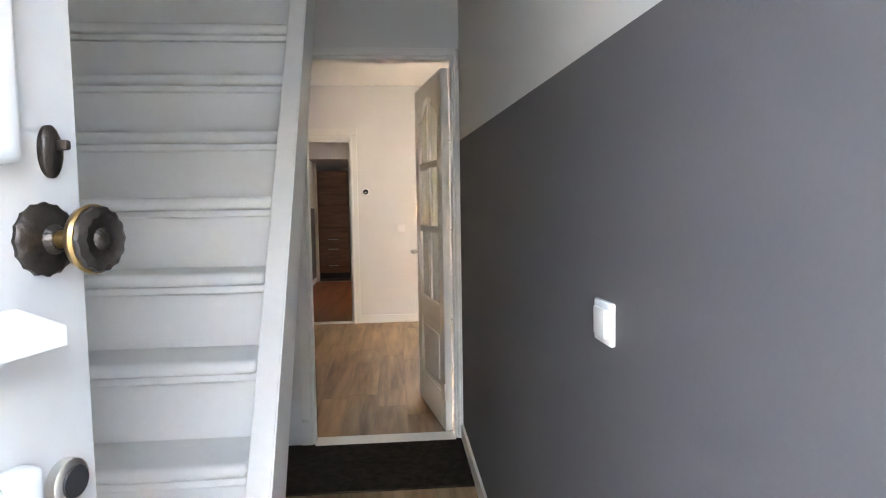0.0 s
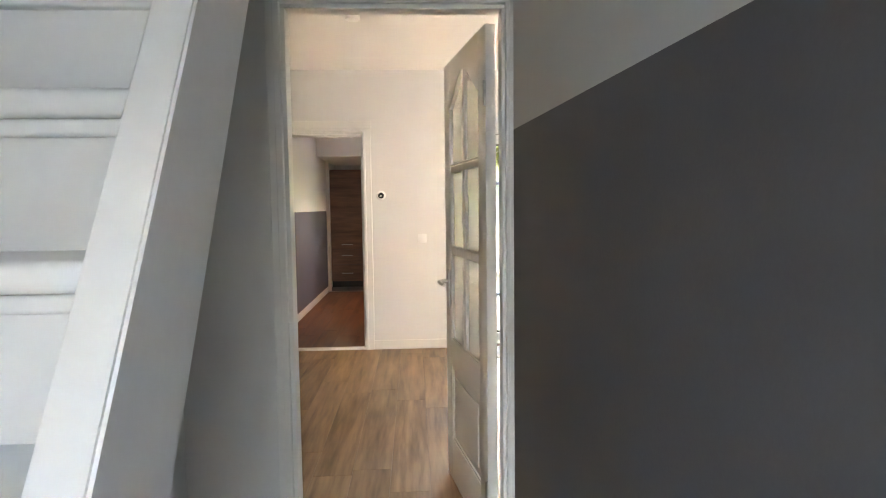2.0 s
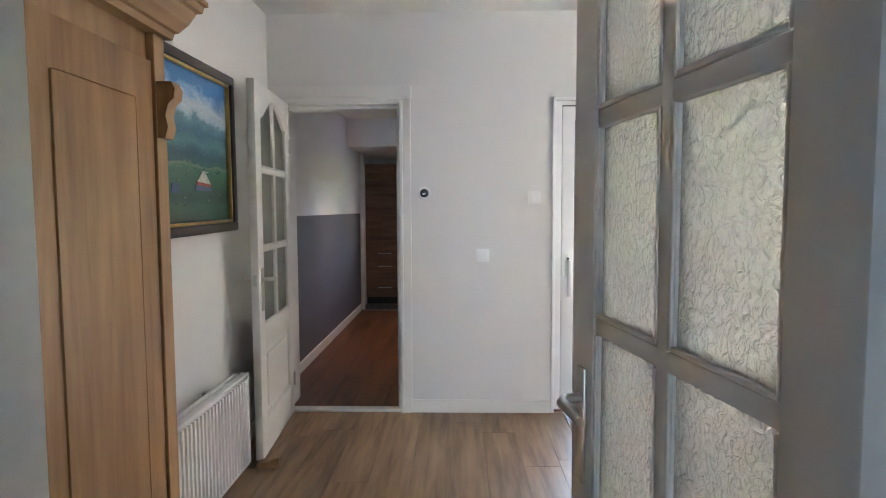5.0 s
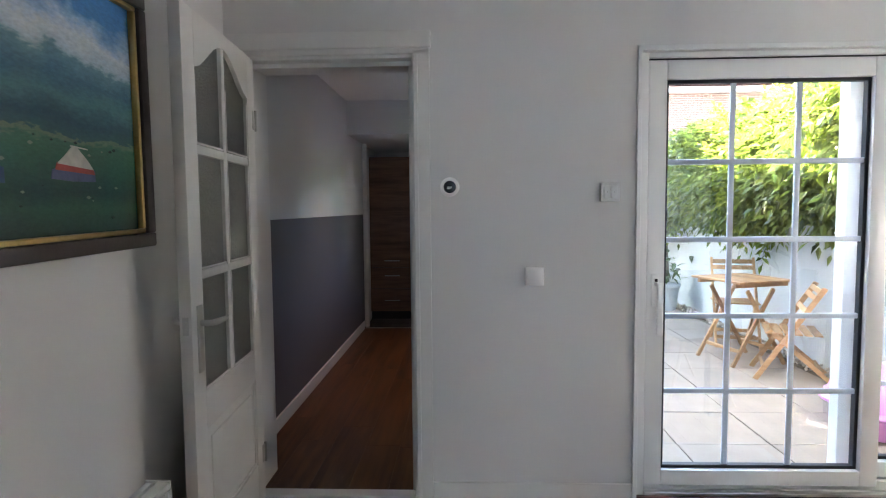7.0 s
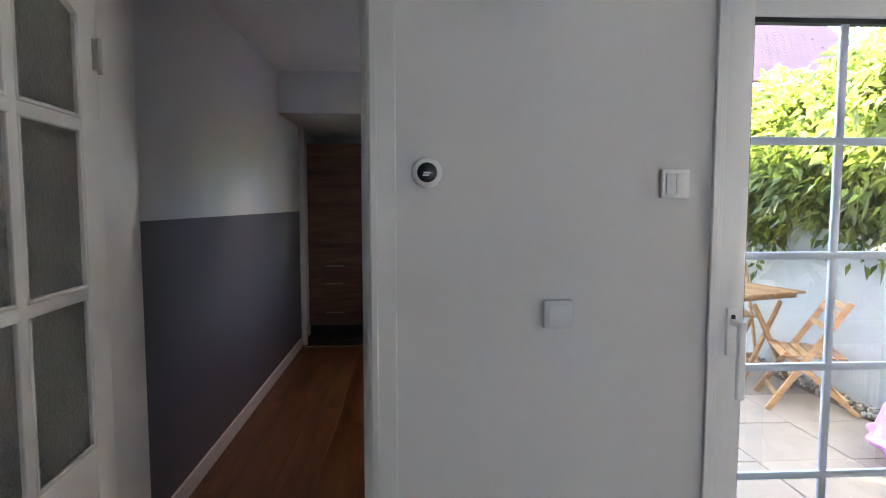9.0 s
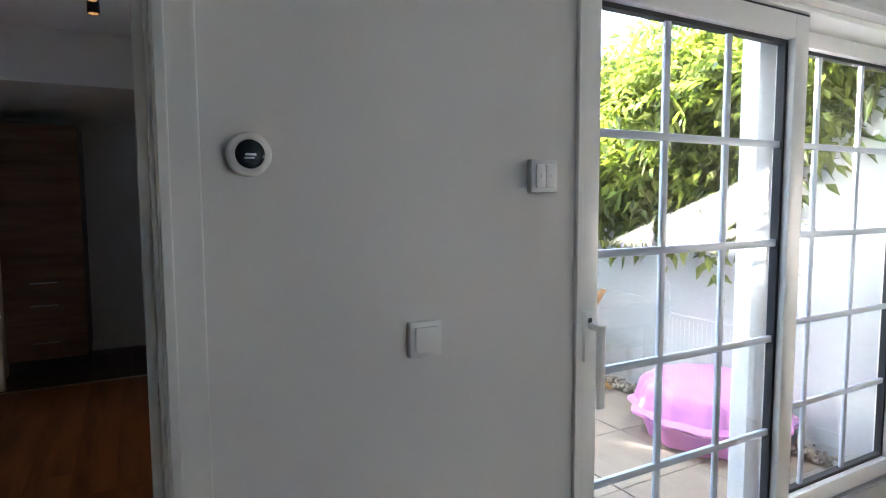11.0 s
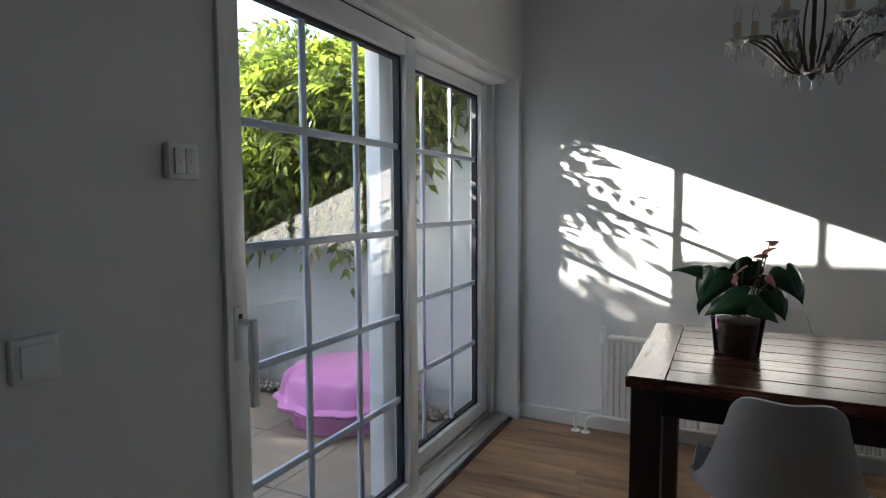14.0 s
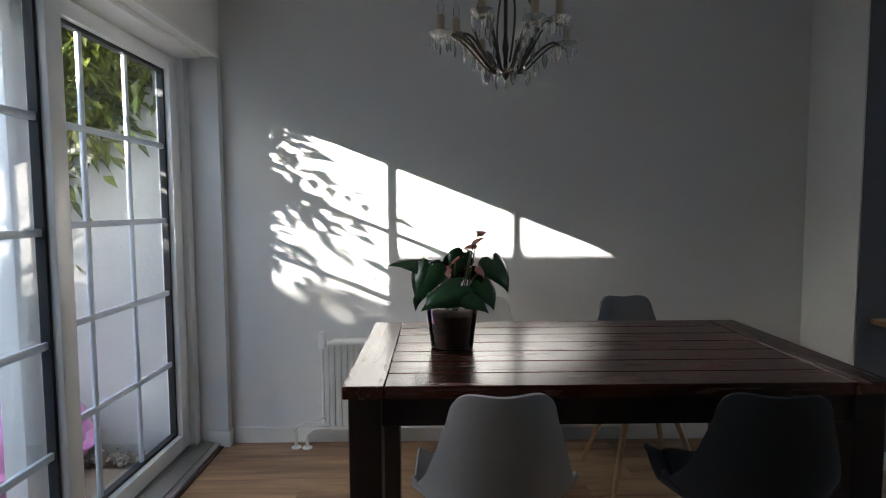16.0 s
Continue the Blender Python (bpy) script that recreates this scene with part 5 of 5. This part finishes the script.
rocker("light_switch", pose(-1.20, 7.42, 1.465, 0, 0, 90), "tall white switch plate on the passage wall", 1, 0.075, 0.145, 0.010)


# ---- garden ----
def sandbox():
    s = thing("sandbox", pose(2.69, 7.98, -0.08) @ Matrix.Diagonal((0.99, 0.99, 0.84, 1)), "pink plastic clam-shaped sandbox with closed lid", "sandbox")
    pink = shade("pink_plastic", (0.62, 0.24, 0.52), 0.38, vary=0.05, size=4, fine=60, bump=0.03)
    bm = bmesh.new()
    lathe(bm, [(0.30, 0.0), (0.345, 0.01), (0.39, 0.15), (0.445, 0.17), (0.45, 0.185), (0.40, 0.19)], 144, None, 12, 0.035)
    part("tray", bm, pink, s, "pink lower shell", True)
    bm = bmesh.new()
    lathe(bm, [(0.40, 0.195), (0.462, 0.198), (0.462, 0.21), (0.425, 0.235), (0.408, 0.30), (0.392, 0.37), (0.365, 0.405), (0.31, 0.428), (0.16, 0.440), (0.02, 0.442)], 144, pose(0, 0, 0, 0, 0, 5), 12, 0.035)
    part("lid", bm, pink, s, "pink scalloped lid", True)


sandbox()


def folding_chair(m, label):
    """A slatted folding chair; faces local -y."""
    c = thing("garden_chair", m, label, "chair", "garden chairs")
    for x in (-0.20, 0.20):
        bm = bmesh.new()
        soft_box(bm, -0.011, -0.019, 0, 0.011, 0.019, 0.97, r=0.003, m=pose(x, -0.23, 0.0, -26))
        part("long_leg", bm, ACACIA, c)
        bm = bmesh.new()
        soft_box(bm, -0.011, -0.017, 0, 0.011, 0.017, 0.62, r=0.003, m=pose(x * 0.87, 0.27, 0.0, 42))
        part("short_leg", bm, ACACIA, c)
    for k in range(6):
        y = -0.17 + 0.062 * k
        slab("seat_slat", ACACIA, (-0.205, y, 0.432, 0.205, y + 0.052, 0.447), parent=c, soft=0.003)
    for y, z in ((0.10, 0.66), (0.155, 0.775), (0.185, 0.835)):
        bm = bmesh.new()
        soft_box(bm, -0.20, -0.007, -0.022, 0.20, 0.007, 0.022, r=0.003, m=pose(0, y - 0.018, z, -26))
        part("back_slat", bm, ACACIA, c)
    for y, z in ((-0.20, 0.10), (0.22, 0.10)):
        bm = bmesh.new()
        soft_box(bm, -0.19, -0.009, -0.018, 0.19, 0.009, 0.018, r=0.003, m=pose(0, y + (0.03 if y < 0 else -0.02), z))
        part("stretcher", bm, ACACIA, c)


def garden_table(m):
    t = thing("garden_table", m, "small square slatted wooden folding table", "table")
    for k in range(8):
        x = -0.30 + 0.0755 * k
        slab("slat", ACACIA, (x, -0.30, 0.745, x + 0.071, 0.30, 0.763), parent=t, soft=0.003)
    for y in (-0.24, 0.21):
        slab("rail", ACACIA, (-0.28, y, 0.705, 0.28, y + 0.03, 0.7445), parent=t, soft=0.003)
    for y in (-0.22, 0.22):
        for s in (-1, 1):
            bm = bmesh.new()
            soft_box(bm, -0.018, -0.010, 0, 0.018, 0.010, 0.80, r=0.003, m=pose(-0.26 * s, y + 0.023 * s, 0, 0, 33 * s * 0.97, 0))
            part("leg", bm, ACACIA, t)
    for z in (0.12,):
        slab("stretcher", ACACIA, (-0.20, -0.20, z, -0.175, 0.20, z + 0.03), (0.175, -0.20, z, 0.20, 0.20, z + 0.03), parent=t, soft=0.003)


garden_table(pose(2.46, 9.70, -0.08, 0, 0, 18))
folding_chair(pose(2.70, 10.35, -0.08, 0, 0, -14), "wooden slatted folding chair behind the garden table")
folding_chair(pose(2.62, 9.20, -0.08, 0, 0, -112) @ Matrix.Diagonal((1.05, 1.1, 0.88, 1)), "wooden slatted folding chair beside the garden table")
planter = thing("planter", pose(2.68, 12.4, -0.10), "grey stone planter with a leafy shrub", "planter")
bm = bmesh.new()
lathe(bm, [(0.15, 0), (0.19, 0.32), (0.21, 0.34), (0.21, 0.38), (0.17, 0.37), (0.15, 0.33)], 28)
part("pot", bm, PLASTER, planter, "grey stone pot", True)
bm = bmesh.new()
rnd = random.Random(11)
for k in range(60):
    leaf_blade(bm, pose(rnd.gauss(0, 0.1), rnd.gauss(0, 0.1), 0.42 + abs(rnd.gauss(0.0, 0.16)), 0, rnd.uniform(-40, 50), rnd.uniform(0, 360)), 0.14, 0.06, 0.2, 4)
SHRUB = shade("shrub_leaf", (0.06, 0.10, 0.03), 0.5, vary=0.25, size=8, island=0.4)
part("foliage", bm, SHRUB, planter, "dull green leaves")


def foliage_material(name, colour):
    m = bpy.data.materials.new(name)
    m.use_nodes = True
    n, l = m.node_tree.nodes, m.node_tree.links
    p = n["Principled BSDF"]
    info, ramp = n.new("ShaderNodeNewGeometry"), n.new("ShaderNodeValToRGB")
    ramp.color_ramp.elements[0].color = (*[v * 0.45 for v in colour], 1)
    ramp.color_ramp.elements[1].color = (*[min(1, v * 1.5) for v in colour], 1)
    e = ramp.color_ramp.elements.new(0.9)
    e.color = (colour[0] * 1.7, colour[1] * 1.4, colour[2] * 1.0, 1)
    l.new(info.outputs["Random Per Island"], ramp.inputs[0])
    l.new(ramp.outputs[0], p.inputs["Base Color"])
    p.inputs["Roughness"].default_value = 0.22
    tr, mix = n.new("ShaderNodeBsdfTranslucent"), n.new("ShaderNodeMixShader")
    bright = n.new("ShaderNodeMixRGB")
    bright.blend_type = "MULTIPLY"
    bright.inputs[0].default_value = 1
    bright.inputs[2].default_value = (1.35, 1.5, 0.9, 1)
    l.new(ramp.outputs[0], bright.inputs[1])
    l.new(bright.outputs[0], tr.inputs["Color"])
    mix.inputs[0].default_value = 0.48
    l.new(p.outputs[0], mix.inputs[1])
    l.new(tr.outputs[0], mix.inputs[2])
    l.new(mix.outputs[0], n["Material Output"].inputs["Surface"])
    return m


VINE = foliage_material("vine_leaf", (0.12, 0.165, 0.045))
BARK = shade("vine_bark", (0.12, 0.085, 0.06), 0.9, vary=0.3, size=15, fine=60, bump=0.6)


def vine(name, label, sprays, seed, place, trunk, leaf=0.088):
    """A climber: woody stems and many pinnate sprays of folded leaflets."""
    v = thing(name, Matrix(), label, "climbing plant")
    bm = bmesh.new()
    for path, r in trunk:
        tube(bm, path, r, 8)
    part("stems", bm, BARK, v, "brown woody stems", True)
    rnd2 = random.Random(seed)
    verts, faces = [], []
    for _ in range(sprays):
        base, heading, dip = place(rnd2)
        length = rnd2.uniform(0.18, 0.38)
        way = Vector((math.cos(heading) * math.cos(dip), math.sin(heading) * math.cos(dip), math.sin(dip)))
        side = way.cross(Vector((0, 0, 1))).normalized()
        roll = rnd2.uniform(-1.1, 1.1)
        up = side.cross(way)
        side, up = side * math.cos(roll) + up * math.sin(roll), up * math.cos(roll) - side * math.sin(roll)
        pairs = rnd2.randint(4, 6)
        for i in range(pairs + 1):
            f = i / pairs
            at = base + way * length * f - Vector((0, 0, 0.30 * length * f * f))
            for s in ((-1, 1) if i < pairs else (0,)):
                out = (side * s * 0.85 + way * (0.5 if s else 1.0) - up * 0.12 * rnd2.random()).normalized()
                across = out.cross(up).normalized()
                ln = leaf * rnd2.uniform(0.75, 1.25)
                if min(at.y, at.y + out.y * ln) < 7.24:
                    continue
                wd = ln * rnd2.uniform(0.20, 0.28)
                tipz = Vector((0, 0, -0.25 * ln))
                k = len(verts)
                mid = at + out * ln * 0.45
                verts.extend((at, mid + across * wd + up * 0.15 * wd, at + out * ln + tipz, mid - across * wd + up * 0.15 * wd, mid - up * 0.25 * wd))
                faces.extend(((k, k + 1, k + 4), (k + 1, k + 2, k + 4), (k + 2, k + 3, k + 4), (k + 3, k, k + 4)))
    me = bpy.data.meshes.new("crown")
    me.from_pydata([tuple(q) for q in verts], [], faces)
    me.materials.append(VINE)
    crown = new("crown", me)
    crown.parent = v
    tagged(crown, "bright green pinnate leaves", kind="stuff")


def on_side_wall(r):
    y = r.uniform(7.25, 13.8)
    lump = 0.5 + 0.5 * noise.noise(Vector((y * 0.9, 2.0, 0)))
    top, low = 2.16 + 0.32 * lump, 1.24 - 0.36 * noise.noise(Vector((y * 1.3, 7.0, 0))) + 1.0 * max(0.0, 8.2 - y)
    if y > 11.5:
        top -= 0.12 * (y - 11.5)
    f = r.random() ** 0.8
    z = low + (top - low) * f
    bulge = (0.46 if y > 8.2 else 0.28) * math.sin(math.pi * min(1.0, 0.15 + 0.85 * f)) + 0.10 * noise.noise(Vector((y * 2.2, z * 2.2, 1)))
    bulge *= 0.35 + 0.65 * min(1.0, f / 0.4)
    heading = math.pi + r.gauss(0, 0.9) if f > 0.35 or y > 9.2 else r.choice((-1, 1)) * math.pi / 2 + r.gauss(0, 0.4)
    return Vector((3.08 - bulge * r.uniform(0.35, 1.0), y, z)), heading, r.gauss(-0.1, 0.55)


def on_overhang(r):
    f = r.random() ** 0.7
    y = 8.35 + 0.4 * r.gauss(0, 0.5)
    return Vector((2.80 - 0.50 * f, y, 2.14 - 0.12 * f + r.gauss(0, 0.15))), math.pi + r.gauss(0, 0.6), r.gauss(-0.3, 0.3)


# unseen foliage on the rear wall, added to block the low sun
def on_back(r):
    x = r.uniform(-1.3, 2.3)
    top = 3.62 + 0.30 * noise.noise(Vector((x * 1.7, 4.0, 0))) - 0.55 * min(1.0, max(0.0, x + 0.25))
    z = 1.2 + (top - 1.2) * r.random() ** 0.7
    return Vector((x, 13.95 - 0.5 * r.random(), z)), -math.pi / 2 + r.gauss(0, 0.9), r.gauss(-0.1, 0.4)


def wander(y0, y1, x, z, seed, amp=0.12):
    return [(x + amp * noise.noise(Vector((f * 4, seed, 0))), y0 + (y1 - y0) * f, z + 0.9 * amp * noise.noise(Vector((f * 5, seed, 9))) + 0.2 * f) for f in (i / 18 for i in range(19))]


vine("wisteria", "lush sunlit climber spilling over the garden wall", 8800, 21, on_side_wall,
     [(wander(8.0, 13.5, 2.98, 1.75, 1.0), 0.018), (wander(8.4, 12.8, 2.92, 1.45, 2.0, 0.25), 0.011), (wander(8.2, 12.0, 2.90, 2.2, 3.0, 0.2), 0.014), ([(3.02, 13.2, -0.1), (2.98, 13.25, 0.7), (3.0, 13.1, 1.5), (2.98, 12.6, 1.9)], 0.03)])
vine("wisteria", "leafy shoots of the climber hanging out from the wall", 95, 5, on_overhang, [([(3.0, 8.5, 2.0), (2.7, 8.4, 2.05), (2.4, 8.3, 2.0), (2.2, 8.3, 1.9)], 0.008)])
def on_back_top(r):
    """Unseen loose shoots above the rear wall, added in clumps to dapple the sun patch."""
    while True:
        x, z = r.uniform(-1.25, -0.35), r.uniform(3.5, 3.84)
        if noise.noise(Vector((x * 5.0, z * 6.5, 3))) > 0.02:
            return Vector((x, 13.7, z)), -math.pi / 2 + r.gauss(0, 1.2), r.gauss(0.1, 0.4)


vine("wisteria", "unseen loose shoots added to dapple the sun patch", 60, 31, on_back_top, [([(-0.5, 13.75, 3.2), (-0.55, 13.7, 3.6), (-0.5, 13.7, 4.0)], 0.01), ([(-0.9, 13.75, 3.2), (-0.95, 13.7, 3.6), (-1.0, 13.7, 3.95)], 0.01)])
vine("wisteria", "unseen foliage added on the rear wall to shade the garden", 4200, 9, on_back, [([(0.2, 13.9, -0.1), (0.25, 13.85, 1.2), (0.1, 13.8, 2.4), (-0.3, 13.8, 2.9)], 0.03), ([(1.6, 13.9, -0.1), (1.5, 13.85, 1.2), (1.3, 13.8, 2.4)], 0.025)])


def neighbour():
    h = thing("neighbour_house", pose(4.0, 21.0, -0.13), "brown brick house with red tiled roof behind the garden", "house")
    w, eave = 9.0, 4.75
    slab("wall", MORTAR, (0, 0.012, 0, w, 6.0, eave), parent=h)
    wall = h.children[0]
    bm = bmesh.new()
    for row in range(26):
        z = 3.1 + row * 0.0635
        for k in range(42):
            x = k * 0.2145 + (0.107 if row % 2 else 0)
            if x + 0.2 < w:
                box(bm, x, 0.0, z, x + 0.204, 0.011, z + 0.052)
    tagged(part("bricks", bm, BRICK, wall, "brown bricks"), kind="stuff")
    slab("gutter", TRIM, (-0.1, -0.32, eave - 0.16, w + 0.1, 0.0, eave - 0.02), parent=h, label="white gutter board", soft=0.02)
    bm = bmesh.new()
    va = [bm.verts.new(q) for q in ((-0.2, -0.36, eave - 0.03), (w + 0.2, -0.36, eave - 0.03), (w + 0.2, 3.0, eave + 2.7), (-0.2, 3.0, eave + 2.7), (w + 0.2, 6.4, eave - 0.03), (-0.2, 6.4, eave - 0.03))]
    bm.faces.new((va[0], va[1], va[2], va[3])), bm.faces.new((va[3], va[2], va[4], va[5])), bm.faces.new((va[0], va[3], va[5])), bm.faces.new((va[1], va[4], va[2])), bm.faces.new((va[0], va[5], va[4], va[1]))
    roof = part("roof", bm, ROOFTILE, h, "red tiled roof")
    bm = bmesh.new()
    for row in range(10):
        f = row * 0.30
        for k in range(34):
            x = k * 0.235 + (0.11 if row % 2 else 0)
            box(bm, x, 0, 0, x + 0.225, 0.34, 0.03, pose(0, -0.40 + f * 0.776, eave + 0.0 + f * 0.63, 39))
    tagged(part("roof_tiles", bm, ROOFTILE, roof, "red clay tiles"), kind="stuff")
    win = slab("window", TRIM, (0.5, -0.03, 3.2, 1.5, 0.02, 4.4), parent=h, label="white window frame")
    slab("pane", shade("blue_blind", (0.03, 0.20, 0.42), 0.3), (0.56, -0.04, 3.26, 1.44, -0.031, 4.34), parent=win, label="blue panel in the window")


neighbour()

# ---- pieces of floors and paving ----
def planks(name, label, x0, x1, y0, y1, seed, material=LAMINATE):
    base = tagged(new(name), label, kind="structure")
    r = random.Random(seed)
    meshes = {}
    x = x0
    while x < x1 - 0.01:
        w = min(0.193, x1 - x)
        y = y0 - r.uniform(0, 1.2)
        while y < y1 - 0.01:
            a, b = max(y, y0), min(y + 1.285, y1)
            if b - a > 0.02:
                key = (round(w, 3), round(b - a, 3))
                if key not in meshes:
                    bm = bmesh.new()
                    v, f = box(bm, 0.0004, 0.0004, -0.011, w - 0.0004, b - a - 0.0004, 0.0)
                    bmesh.ops.bevel(bm, geom=[e for e in f[1].edges], offset=0.0009, segments=1, affect="EDGES")
                    me = bpy.data.meshes.new("plank")
                    bm.to_mesh(me)
                    bm.free()
                    me.materials.append(material)
                    meshes[key] = me
                ob = new("plank", meshes[key])
                ob.location = (x, a, 0)
                ob.parent = base
            y += 1.285
        x += w


planks("floor_living", "oak laminate floor with long planks", XL, XR, HY + 0.05, 6.955, 1)
planks("floor_hall", "oak laminate floor in the hall", -1.0, HX, 0.25, HY + 0.05, 2)
planks("floor_passage", "reddish brown laminate floor in the passage", -1.20, -0.05, 6.955, 10.75, 3, LAMINATE_RED)
setting("floor_front_room", LAMINATE, (HX + 0.12, 0.25, -0.011, XR, HY + 0.05, 0.0), label="oak laminate floor of the front room")


def tiles(name, label, material, x0, x1, y0, y1, z, size, gap, thick, seed):
    base = tagged(new(name), label, kind="structure")
    r = random.Random(seed)
    bm = bmesh.new()
    v, f = box(bm, gap / 2, gap / 2, -thick, size - gap / 2, size - gap / 2, 0)
    bmesh.ops.bevel(bm, geom=[e for e in f[1].edges], offset=0.003, segments=1, affect="EDGES")
    me = bpy.data.meshes.new("tile")
    bm.to_mesh(me)
    bm.free()
    me.materials.append(material)
    for i in range(int((x1 - x0) / size + 0.5)):
        for j in range(int((y1 - y0) / size + 0.5)):
            ob = new("tile", me)
            ob.location = (x0 + i * size, y0 + j * size, z + r.uniform(-0.002, 0.002))
            ob.parent = base


tiles("patio", "pale sandy concrete paving slabs", PAVING, 0.10, 2.9, 7.21, 12.7, -0.08, 0.55, 0.006, 0.05, 5)
tiles("floor_kitchen", "dark grey ceramic floor tiles", TILE_DARK, -1.19, -0.05, 10.765, 11.85, -0.001, 0.275, 0.004, 0.01, 6)
bm = bmesh.new()
r9 = random.Random(3)
for _ in range(1500):
    q = pose(3.0 + 0.07 * r9.gauss(0, 0.55), r9.uniform(7.25, 13.2), -0.085 + r9.uniform(-0.01, 0.012), r9.uniform(0, 360), r9.uniform(0, 360), 0) @ Matrix.Diagonal((r9.uniform(0.6, 1.5), 1, r9.uniform(0.5, 0.9), 1))
    bmesh.ops.create_icosphere(bm, subdivisions=1, radius=r9.uniform(0.008, 0.02), matrix=q)
tagged(part("gravel", bm, PEBBLE), "loose pebbles along the foot of the garden wall", kind="stuff")
